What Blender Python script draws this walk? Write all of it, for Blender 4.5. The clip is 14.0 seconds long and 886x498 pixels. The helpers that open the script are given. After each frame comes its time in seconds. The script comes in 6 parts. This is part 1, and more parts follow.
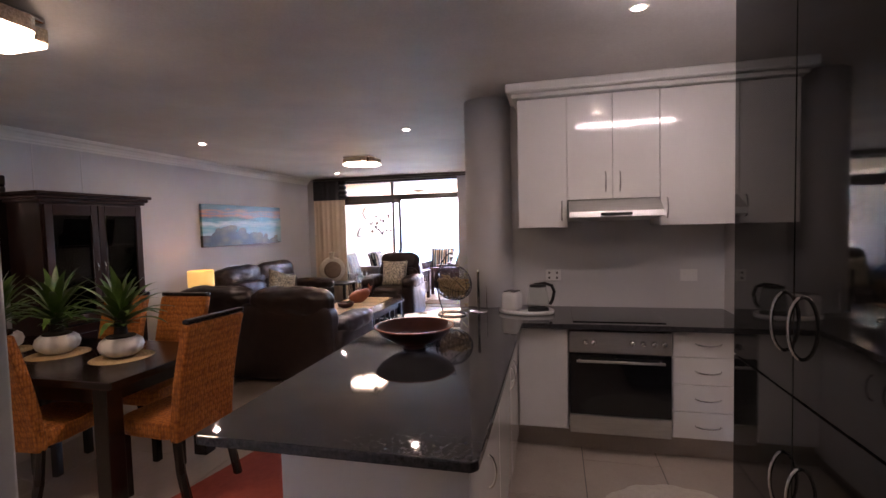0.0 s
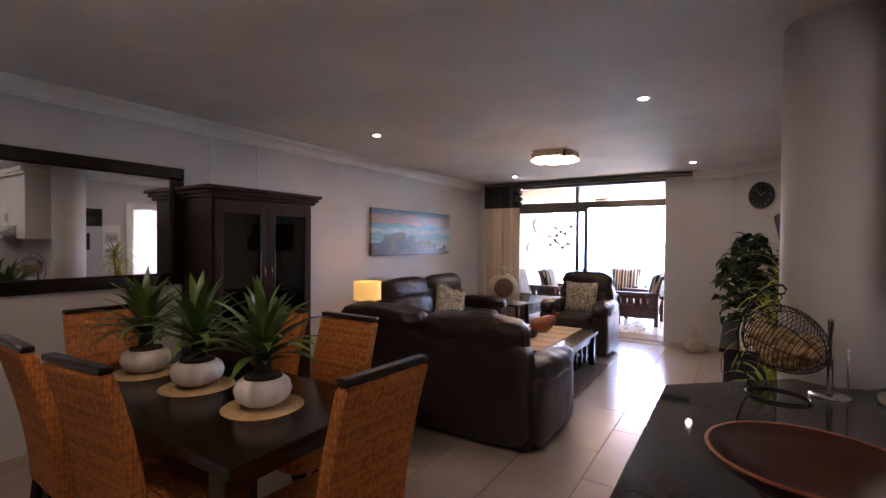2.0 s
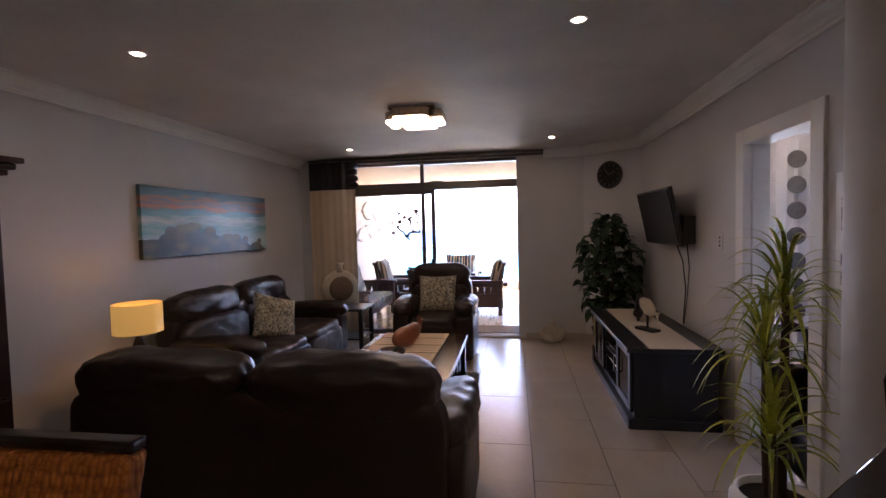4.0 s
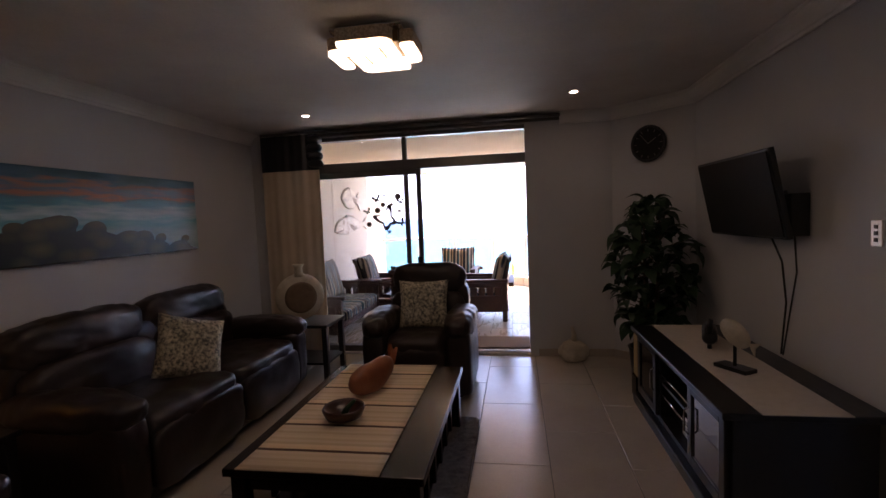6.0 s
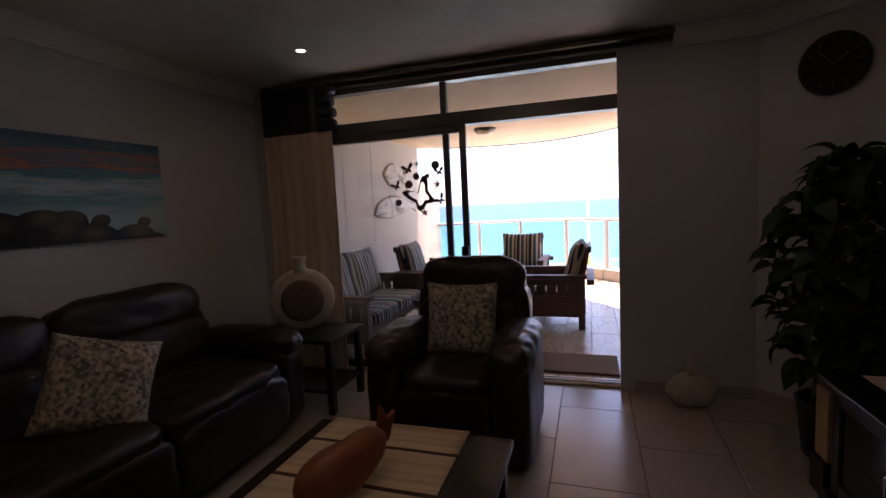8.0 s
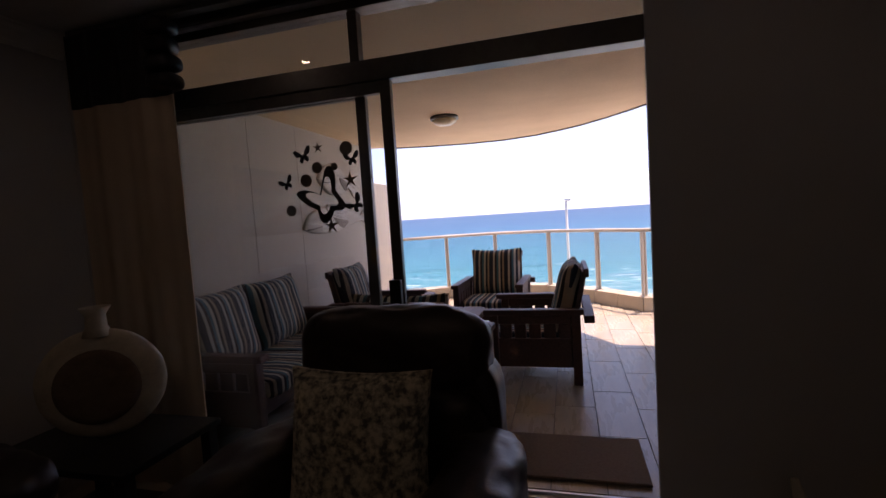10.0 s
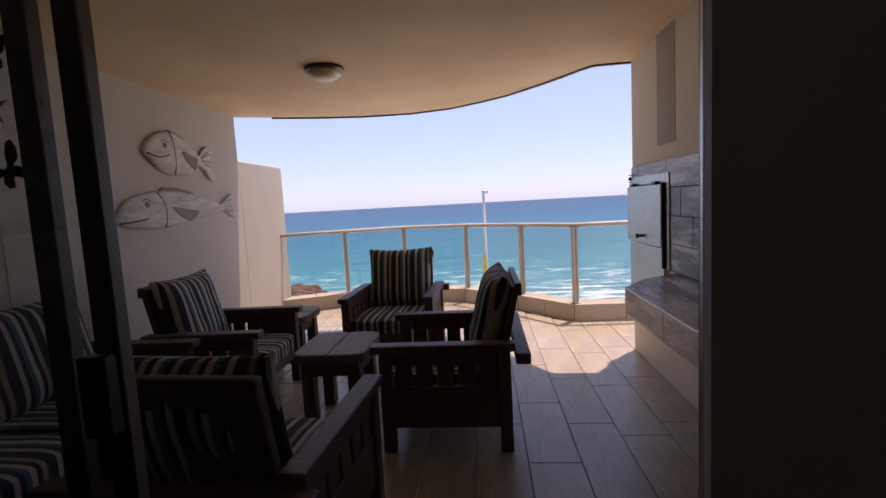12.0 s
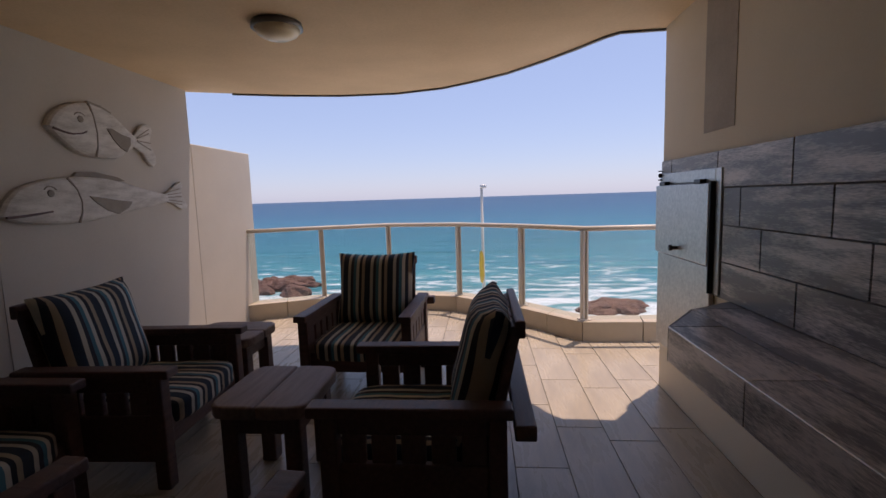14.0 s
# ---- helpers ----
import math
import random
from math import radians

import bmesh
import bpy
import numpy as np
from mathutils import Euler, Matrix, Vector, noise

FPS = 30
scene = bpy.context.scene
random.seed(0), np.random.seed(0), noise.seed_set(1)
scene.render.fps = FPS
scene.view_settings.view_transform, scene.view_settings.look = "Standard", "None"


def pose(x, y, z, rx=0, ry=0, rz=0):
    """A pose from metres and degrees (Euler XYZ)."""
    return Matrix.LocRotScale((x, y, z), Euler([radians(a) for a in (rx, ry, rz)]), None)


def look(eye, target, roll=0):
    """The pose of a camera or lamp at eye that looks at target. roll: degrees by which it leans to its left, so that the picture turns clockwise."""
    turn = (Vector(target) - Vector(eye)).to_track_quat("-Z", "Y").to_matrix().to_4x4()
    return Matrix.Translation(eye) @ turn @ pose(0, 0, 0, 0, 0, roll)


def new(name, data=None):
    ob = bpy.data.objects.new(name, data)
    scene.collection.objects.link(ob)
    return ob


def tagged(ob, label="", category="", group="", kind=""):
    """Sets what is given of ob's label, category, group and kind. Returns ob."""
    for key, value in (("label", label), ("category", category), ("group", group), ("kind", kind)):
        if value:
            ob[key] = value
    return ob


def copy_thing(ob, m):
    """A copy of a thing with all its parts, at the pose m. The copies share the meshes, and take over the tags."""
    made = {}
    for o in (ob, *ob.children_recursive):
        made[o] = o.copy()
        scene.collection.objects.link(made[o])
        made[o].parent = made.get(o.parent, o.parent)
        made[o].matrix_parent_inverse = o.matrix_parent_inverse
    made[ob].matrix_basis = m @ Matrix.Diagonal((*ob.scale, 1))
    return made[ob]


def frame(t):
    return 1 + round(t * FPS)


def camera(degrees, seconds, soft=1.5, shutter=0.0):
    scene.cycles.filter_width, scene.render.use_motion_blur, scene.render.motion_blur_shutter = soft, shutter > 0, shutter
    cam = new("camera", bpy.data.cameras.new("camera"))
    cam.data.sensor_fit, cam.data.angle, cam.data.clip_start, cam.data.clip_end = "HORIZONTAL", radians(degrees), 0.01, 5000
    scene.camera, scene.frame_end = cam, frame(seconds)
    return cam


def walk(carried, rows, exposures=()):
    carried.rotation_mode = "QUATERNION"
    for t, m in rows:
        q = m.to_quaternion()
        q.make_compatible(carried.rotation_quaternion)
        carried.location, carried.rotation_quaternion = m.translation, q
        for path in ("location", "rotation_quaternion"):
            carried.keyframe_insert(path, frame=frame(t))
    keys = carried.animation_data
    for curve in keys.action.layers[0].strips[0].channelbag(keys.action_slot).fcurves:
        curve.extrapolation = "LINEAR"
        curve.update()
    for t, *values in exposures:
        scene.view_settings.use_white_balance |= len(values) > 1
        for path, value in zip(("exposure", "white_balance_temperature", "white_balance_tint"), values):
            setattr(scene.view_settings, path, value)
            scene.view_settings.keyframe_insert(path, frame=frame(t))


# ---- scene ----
cam = camera(87.7, 14.0)
METRES, EYE, TILT, LEAN, TURN = 9.4, 1.57, 0.0, 0.0, 13.7
ROWS = [
    (0.0, 0.0, 0.0, 0.0, -0.07, -2.89, 1.48),
    (0.5, -0.0056, 0.0333, -0.0015, 4.91, -2.07, 1.46),
    (1.0, -0.0182, 0.0652, -0.0011, 10.48, -0.82, -0.0),
    (1.5, -0.0383, 0.101, -0.0029, 16.28, -0.19, -0.32),
    (2.0, -0.0699, 0.1301, -0.0044, 18.47, -0.85, -0.43),
    (2.5, -0.1065, 0.1637, -0.002, 10.07, -1.16, 0.25),
    (3.0, -0.1241, 0.2009, -0.0043, 1.12, -1.83, 1.94),
    (3.5, -0.1346, 0.2365, -0.003, -4.57, -2.27, 1.12),
    (6.0, -0.107, 0.4171, -0.0025, -4.77, -3.93, 2.36),
    (6.5, -0.0965, 0.4501, -0.0044, 0.25, -4.52, 2.8),
    (7.0, -0.089, 0.4865, -0.007, 4.57, -5.53, 2.36),
    (9.5, -0.0653, 0.6839, -0.0158, 2.21, -4.56, 3.84),
    (10.0, -0.0573, 0.724, -0.0163, 1.25, -4.01, 3.74),
    (10.5, -0.0561, 0.7651, -0.0165, -3.18, -3.96, 3.24),
    (11.0, -0.0505, 0.7975, -0.0168, -8.31, -4.24, 3.48),
    (11.5, -0.0374, 0.8298, -0.0175, -8.66, -4.74, 3.91),
    (12.0, -0.029, 0.8586, -0.0195, -8.77, -5.61, 3.11),
    (12.5, -0.0256, 0.8868, -0.0186, -9.18, -6.53, 2.31),
    (13.0, -0.0194, 0.9079, -0.0189, -10.15, -6.50, 2.79),
    (13.5, -0.0103, 0.9284, -0.0177, -9.76, -6.67, 2.51),
    (14.0, -0.0056, 0.9395, -0.017, -8.95, -6.44, 1.76),
]
walk(cam, [(t, pose(0, 0, EYE, TILT, LEAN, TURN) @ pose(METRES * x, METRES * y, METRES * z, 90 + pitch, roll, yaw)) for t, x, y, z, yaw, pitch, roll in ROWS],
     exposures=[(0.0, 5.6, 6550, 37), (2.5, 5.27, 6600, 37), (3.7, 4.72, 6700, 35), (5.8, 3.62, 6950, 36), (7.0, 3.2, 6950, 37), (9.5, 1.75, 7150, 39), (11.0, 0.98, 7100, 36), (12.5, 0.7, 7100, 31), (14.0, 0.4, 6950, 28)])

# ---- light ----
world = bpy.data.worlds.new("world")
scene.world = world
world.use_nodes = True
wn = world.node_tree.nodes
sky = wn.new("ShaderNodeTexSky")
sky.sky_type = "NISHITA"
sky.sun_disc = False
SUN = Vector((0.2, 0.24, 1.0)).normalized()
sky.sun_elevation = math.asin(SUN.z)
sky.sun_rotation = math.atan2(SUN.x, SUN.y)
sky.air_density, sky.dust_density, sky.ozone_density = 1.0, 0.4, 2.5
wn["Background"].inputs[1].default_value = 0.11
haze = wn.new("ShaderNodeMix")
haze.data_type = "RGBA"
haze.inputs[0].default_value = 0.6
haze.inputs[7].default_value = (2.6, 3.75, 5.9, 1)
world.node_tree.links.new(sky.outputs[0], haze.inputs[6])
world.node_tree.links.new(haze.outputs[2], wn["Background"].inputs[0])
sun = new("sun", bpy.data.lights.new("sun", "SUN"))
sun.data.energy, sun.data.angle, sun.data.color = 2.8, radians(0.53), (1.0, 0.89, 0.74)
sun.matrix_world = look(SUN * 30, (0, 0, 0))
LAMP, SPOT, TUBE = 0.55, 8.0, 0.8

# ---- materials ----


def surf(name, c1, c2=None, rough=0.5, metal=0.0, scale=8.0, fine=120.0, bump=0.1, mix=1.0, stretch=(1, 1, 1), rvar=0.08, dist=0.002, coat=0.0, rand=0.0, lo=0.42, hi=0.98, spec=0.5):
    """Two-scale noise colour, roughness variation and fine relief."""
    m = bpy.data.materials.new(name)
    m.use_nodes = True
    n, l = m.node_tree.nodes, m.node_tree.links
    b = n["Principled BSDF"]
    c2 = c2 or tuple(v * 0.8 for v in c1)
    tc, mp = n.new("ShaderNodeTexCoord"), n.new("ShaderNodeMapping")
    mp.inputs["Scale"].default_value = stretch
    l.new(tc.outputs["Object"], mp.inputs[0])
    a, f = n.new("ShaderNodeTexNoise"), n.new("ShaderNodeTexNoise")
    a.inputs["Scale"].default_value, a.inputs["Detail"].default_value, a.inputs["Roughness"].default_value = scale, 5, 0.6
    f.inputs["Scale"].default_value, f.inputs["Detail"].default_value = fine, 3
    for t in (a, f):
        l.new(mp.outputs[0], t.inputs["Vector"])
    add = n.new("ShaderNodeMath")
    add.operation = "MULTIPLY_ADD"
    l.new(f.outputs[0], add.inputs[0])
    add.inputs[1].default_value = 0.35
    l.new(a.outputs[0], add.inputs[2])
    r = n.new("ShaderNodeValToRGB")
    r.color_ramp.elements[0].position, r.color_ramp.elements[1].position = lo, hi
    r.color_ramp.elements[0].color, r.color_ramp.elements[1].color = (*c1, 1), (*c2, 1)
    src = add.outputs[0]
    if rand:
        oi, ra = n.new("ShaderNodeObjectInfo"), n.new("ShaderNodeMath")
        ra.operation = "MULTIPLY_ADD"
        l.new(oi.outputs["Random"], ra.inputs[0])
        ra.inputs[1].default_value = rand
        l.new(src, ra.inputs[2])
        src = ra.outputs[0]
    l.new(src, r.inputs[0])
    l.new(r.outputs[0], b.inputs["Base Color"])
    rr = n.new("ShaderNodeMapRange")
    rr.inputs["To Min"].default_value, rr.inputs["To Max"].default_value = max(0.02, rough - rvar), min(1, rough + rvar)
    l.new(a.outputs[0], rr.inputs[0])
    l.new(rr.outputs[0], b.inputs["Roughness"])
    b.inputs["Metallic"].default_value = metal
    b.inputs["Coat Weight"].default_value = coat
    b.inputs["Specular IOR Level"].default_value = spec
    if bump:
        bp = n.new("ShaderNodeBump")
        bp.inputs["Strength"].default_value, bp.inputs["Distance"].default_value = bump, dist
        l.new(add.outputs[0], bp.inputs["Height"])
        l.new(bp.outputs[0], b.inputs["Normal"])
    return m


def stripes(name, cols, width, axis=0, rough=0.9):
    """Woven cloth with stripes along one axis of the object."""
    m = surf(name, cols[0], rough=rough, bump=0.3, fine=400)
    n, l = m.node_tree.nodes, m.node_tree.links
    tc, sx, mu, fr, r = (n.new("ShaderNode" + k) for k in ("TexCoord", "SeparateXYZ", "Math", "Math", "ValToRGB"))
    l.new(tc.outputs["Object"], sx.inputs[0])
    mu.operation, fr.operation = "MULTIPLY", "FRACT"
    mu.inputs[1].default_value = 1 / width
    l.new(sx.outputs[axis], mu.inputs[0])
    l.new(mu.outputs[0], fr.inputs[0])
    l.new(fr.outputs[0], r.inputs[0])
    cr = r.color_ramp
    cr.interpolation = "CONSTANT"
    cr.elements[0].color = (*cols[0], 1)
    cr.elements[1].position, cr.elements[1].color = 1 / len(cols), (*cols[1], 1)
    for k in range(2, len(cols)):
        cr.elements.new(k / len(cols)).color = (*cols[k], 1)
    l.new(r.outputs[0], n["Principled BSDF"].inputs["Base Color"])
    return m


def glow(name, col, strength):
    m = bpy.data.materials.new(name)
    m.use_nodes = True
    b = m.node_tree.nodes["Principled BSDF"]
    b.inputs["Base Color"].default_value = (*col, 1)
    b.inputs["Emission Color"].default_value = (*col, 1)
    b.inputs["Emission Strength"].default_value = strength
    return m


def glassy(name, tint=(1, 1, 1), rough=0.0):
    m = bpy.data.materials.new(name)
    m.use_nodes = True
    n, l = m.node_tree.nodes, m.node_tree.links
    tr, gl, mx, fr = (n.new("ShaderNode" + k) for k in ("BsdfTransparent", "BsdfGlossy", "MixShader", "LayerWeight"))
    tr.inputs[0].default_value = (*tint, 1)
    gl.inputs["Roughness"].default_value = rough
    fr.inputs[0].default_value = 0.5
    pw, sc = n.new("ShaderNodeMath"), n.new("ShaderNodeMath")
    pw.operation, sc.operation = "POWER", "MULTIPLY_ADD"
    pw.inputs[1].default_value = 4.0
    sc.inputs[1].default_value, sc.inputs[2].default_value = 0.75, 0.05
    l.new(fr.outputs["Facing"], pw.inputs[0])
    l.new(pw.outputs[0], sc.inputs[0])
    l.new(sc.outputs[0], mx.inputs[0])
    l.new(tr.outputs[0], mx.inputs[1])
    l.new(gl.outputs[0], mx.inputs[2])
    l.new(mx.outputs[0], n["Material Output"].inputs[0])
    return m


M = dict(
    wall=surf("wall_paint", (0.595, 0.585, 0.585), (0.52, 0.51, 0.51), 0.6, scale=1.2, fine=180, bump=0.08),
    ceil=surf("ceiling_paint", (0.76, 0.74, 0.72), (0.56, 0.54, 0.525), 0.7, scale=1.3, fine=60, bump=0.25, dist=0.004),
    white=surf("white_paint", (0.78, 0.77, 0.74), (0.70, 0.69, 0.66), 0.45, scale=3, bump=0.03),
    gloss=surf("white_gloss_board", (0.80, 0.79, 0.77), (0.76, 0.75, 0.73), 0.12, scale=2, bump=0.01, rvar=0.03, coat=0.5),
    blackgloss=surf("black_gloss_board", (0.008, 0.009, 0.009), (0.012, 0.012, 0.013), 0.035, scale=2, bump=0.004, rvar=0.015),
    granite=surf("black_granite", (0.012, 0.012, 0.014), (0.06, 0.06, 0.065), 0.045, scale=60, fine=500, bump=0.0, rvar=0.01),
    leather=surf("dark_brown_leather", (0.016, 0.010, 0.0095), (0.034, 0.020, 0.017), 0.4, scale=7, fine=160, bump=0.35, dist=0.004, rvar=0.1),
    wicker=surf("orange_woven_fibre", (0.68, 0.24, 0.035), (0.46, 0.14, 0.018), 0.75, scale=50, fine=200, bump=0.8, stretch=(1, 1, 2.2), dist=0.01),
    darkwood=surf("dark_stained_wood", (0.008, 0.004, 0.003), (0.018, 0.008, 0.005), 0.22, scale=4, fine=60, bump=0.1, stretch=(6, 1, 6), rvar=0.06),
    redwood=surf("dark_red_wood", (0.018, 0.0062, 0.0046), (0.036, 0.012, 0.008), 0.38, scale=4, fine=60, bump=0.15, stretch=(6, 6, 1), spec=0.3),
    blackwood=surf("black_stained_wood", (0.007, 0.0065, 0.008), (0.014, 0.013, 0.014), 0.35, scale=5, fine=60, bump=0.1, stretch=(6, 1, 6)),
    sleeper=surf("weathered_sleeper_wood", (0.06, 0.030, 0.024), (0.15, 0.078, 0.06), 0.5, scale=5, fine=90, bump=0.5, stretch=(1, 9, 9), dist=0.006),
    sleepertop=surf("worn_sleeper_wood", (0.13, 0.075, 0.055), (0.26, 0.19, 0.16), 0.55, scale=4, fine=90, bump=0.4, stretch=(1, 9, 9), dist=0.005),
    tile=surf("porcelain_floor_tile", (0.50, 0.435, 0.37), (0.42, 0.36, 0.305), 0.22, scale=2.5, fine=80, bump=0.02, rvar=0.06, rand=0.12),
    grout=surf("grout", (0.16, 0.15, 0.14), (0.10, 0.095, 0.09), 0.9, scale=20),
    balctile=surf("wood_look_grey_tile", (0.52, 0.445, 0.335), (0.36, 0.305, 0.235), 0.28, scale=2.2, fine=40, bump=0.05, stretch=(5, 1, 5), rand=0.10, lo=0.55, hi=0.98),
    balcgrout=surf("pale_grout", (0.20, 0.18, 0.155), (0.15, 0.135, 0.115), 0.9, scale=20),
    slate=surf("grey_wood_look_tile", (0.74, 0.67, 0.62), (0.20, 0.19, 0.185), 0.3, scale=1.8, fine=30, bump=0.15, stretch=(5, 1, 7), rand=0.12, lo=0.6, hi=0.8),
    steel=surf("brushed_steel", (0.68, 0.67, 0.64), (0.56, 0.55, 0.53), 0.4, 1.0, scale=6, fine=300, bump=0.03, stretch=(1, 1, 12)),
    galv=surf("mottled_galvanised_steel", (0.62, 0.60, 0.56), (0.42, 0.41, 0.39), 0.42, 1.0, scale=45, fine=15, bump=0.1, rvar=0.12),
    chrome=surf("chrome", (0.75, 0.75, 0.74), (0.7, 0.7, 0.7), 0.1, 1.0, scale=5, bump=0, rvar=0.02),
    alu=surf("bronze_aluminium", (0.13, 0.12, 0.11), (0.17, 0.16, 0.15), 0.33, 0.8, scale=20, bump=0.02),
    rail=surf("cream_painted_aluminium", (0.66, 0.60, 0.50), (0.58, 0.52, 0.43), 0.4, scale=8, bump=0.04),
    cream=surf("cream_plaster", (0.80, 0.70, 0.54), (0.72, 0.62, 0.47), 0.8, scale=1.3, fine=90, bump=0.25, dist=0.004),
    # cream toned down for the west wall, its shade put into the colour
    shadedcream=surf("shaded_cream_plaster", (0.56, 0.49, 0.405), (0.48, 0.42, 0.345), 0.8, scale=1.1, fine=90, bump=0.2, dist=0.004),
    soffit=surf("soffit_plaster", (0.80, 0.58, 0.345), (0.60, 0.42, 0.24), 0.8, scale=0.9, fine=50, bump=0.2, dist=0.004),
    stain=surf("darker_plaster", (0.40, 0.34, 0.28), (0.52, 0.46, 0.38), 0.85, scale=4, fine=60, bump=0.3),
    kerb=surf("sandstone_tile", (0.55, 0.46, 0.34), (0.46, 0.38, 0.28), 0.5, scale=5, bump=0.1, rand=0.1),
    curtain=surf("beige_curtain_cloth", (0.66, 0.53, 0.39), (0.58, 0.46, 0.33), 0.9, scale=5, fine=500, bump=0.2),
    blackcloth=surf("black_satin_cloth", (0.012, 0.012, 0.016), (0.02, 0.02, 0.025), 0.45, scale=5, fine=500, bump=0.1),
    pot=surf("white_glazed_ceramic", (0.74, 0.71, 0.66), (0.66, 0.63, 0.58), 0.35, scale=8, bump=0.05),
    soil=surf("dark_soil", (0.015, 0.011, 0.008), (0.04, 0.03, 0.02), 0.95, scale=40, bump=0.6),
    leaf=surf("succulent_leaf", (0.022, 0.065, 0.012), (0.10, 0.17, 0.03), 0.35, scale=9, bump=0.05),
    leafdark=surf("fig_leaf", (0.014, 0.038, 0.018), (0.032, 0.07, 0.028), 0.5, scale=6, bump=0.1, spec=0.3),
    leafpalm=surf("dracaena_leaf", (0.10, 0.17, 0.02), (0.55, 0.56, 0.07), 0.4, lo=0.52, hi=0.8, scale=5, bump=0.05),
    trunk=surf("brown_stem", (0.07, 0.045, 0.025), (0.12, 0.08, 0.05), 0.8, scale=30, bump=0.4),
    straw=surf("straw_mat", (0.52, 0.38, 0.20), (0.38, 0.26, 0.12), 0.85, scale=30, fine=200, bump=0.6),
    bowl=surf("turned_wood_bowl", (0.026, 0.008, 0.006), (0.06, 0.018, 0.010), 0.3, scale=8, fine=60, bump=0.05),
    fishwood=surf("carved_red_wood", (0.22, 0.065, 0.03), (0.36, 0.12, 0.05), 0.35, scale=9, bump=0.15),
    black=surf("black_plastic", (0.012, 0.012, 0.012), (0.02, 0.02, 0.02), 0.35, scale=10, bump=0.02),
    blackglass=surf("black_glass", (0.006, 0.006, 0.007), (0.008, 0.008, 0.009), 0.05, scale=3, bump=0, rvar=0.02),
    wire=surf("black_wire", (0.015, 0.013, 0.012), (0.03, 0.025, 0.022), 0.4, 0.5, scale=20),
    vase=surf("pale_clay", (0.66, 0.59, 0.47), (0.46, 0.40, 0.31), 0.7, scale=14, fine=90, bump=0.4),
    vasedark=surf("brown_clay", (0.22, 0.15, 0.10), (0.14, 0.09, 0.06), 0.75, scale=20, bump=0.4),
    carved=surf("whitewashed_carved_wood", (0.66, 0.61, 0.54), (0.42, 0.37, 0.31), 0.75, scale=6, fine=60, bump=0.7, stretch=(1, 1, 4), lo=0.55, hi=0.9, dist=0.006),
    carveddark=surf("bare_carved_wood", (0.22, 0.18, 0.14), (0.32, 0.27, 0.22), 0.8, scale=8, bump=0.4),
    damask=surf("damask_cloth", (0.60, 0.54, 0.40), (0.10, 0.095, 0.085), 0.8, lo=0.55, hi=0.8, scale=38, fine=60, bump=0.3),
    runner=stripes("woven_runner", [(0.78, 0.58, 0.36), (0.80, 0.60, 0.39), (0.64, 0.48, 0.31), (0.72, 0.56, 0.38), (0.66, 0.50, 0.33), (0.74, 0.58, 0.39), (0.70, 0.54, 0.36), (0.62, 0.46, 0.30), (0.71, 0.55, 0.37), (0.68, 0.52, 0.35), (0.73, 0.57, 0.38), (0.09, 0.045, 0.025)], 0.27, 1),
    lace=surf("cream_cloth", (0.62, 0.54, 0.44), (0.54, 0.46, 0.37), 0.9, scale=20, fine=300, bump=0.4),
    stripe=stripes("striped_cushion_cloth", [(0.44, 0.41, 0.34), (0.02, 0.03, 0.045), (0.02, 0.03, 0.045), (0.34, 0.27, 0.19), (0.02, 0.02, 0.026), (0.48, 0.45, 0.37), (0.05, 0.15, 0.19), (0.03, 0.03, 0.04)], 0.185, 0),
    rug=surf("shaggy_rug", (0.10, 0.075, 0.055), (0.22, 0.18, 0.14), 0.95, scale=25, fine=200, bump=1.0, dist=0.02),
    redmat=surf("red_woven_mat", (0.36, 0.06, 0.03), (0.27, 0.04, 0.02), 0.9, scale=20, fine=250, bump=0.5),
    coir=surf("coir_mat", (0.22, 0.16, 0.11), (0.15, 0.105, 0.07), 0.95, scale=60, fine=300, bump=0.8),
    shag=surf("white_shag", (0.62, 0.58, 0.50), (0.50, 0.46, 0.39), 0.95, scale=40, fine=200, bump=0.8),
    sticker=surf("dark_decal", (0.02, 0.018, 0.016), (0.03, 0.027, 0.024), 0.6, scale=20, bump=0, spec=0.1),
    stickerbrown=surf("brown_decal", (0.16, 0.11, 0.07), (0.09, 0.06, 0.04), 0.6, scale=60, bump=0.1),
    rock=surf("red_brown_rock", (0.26, 0.125, 0.085), (0.06, 0.035, 0.03), 0.8, scale=1.4, fine=7, bump=1.0, dist=0.3),
    yellow=surf("yellow_paint", (0.70, 0.42, 0.03), (0.6, 0.35, 0.02), 0.5),
    bedding=surf("white_linen", (0.70, 0.68, 0.66), (0.62, 0.60, 0.58), 0.9, scale=6, bump=0.3),
    glass=glassy("clear_glass", (0.97, 0.98, 0.98)),
    railglass=glassy("rail_glass", (0.93, 0.96, 0.95)),
    cabglass=glassy("dark_cabinet_glass", (0.35, 0.35, 0.36)),
    shade=glow("lit_lamp_shade", (1.0, 0.62, 0.16), 0.014),
    lamp=glow("lit_acrylic", (1.0, 0.84, 0.58), LAMP),
    beads=surf("glass_bead_band", (0.66, 0.52, 0.36), (0.34, 0.25, 0.16), 0.3, scale=90, fine=260, bump=0.8, dist=0.004, lo=0.5, hi=0.8),
    lampgap=surf("amber_channel", (0.10, 0.055, 0.014), (0.14, 0.075, 0.02), 0.4, scale=20, bump=0),
    bedlamp=glow("lit_bedroom_lamp", (1.0, 0.88, 0.68), 0.35),
    spot=glow("lit_downlight", (1.0, 0.85, 0.65), SPOT),
    tube=glow("lit_tube", (1.0, 0.95, 0.85), TUBE),
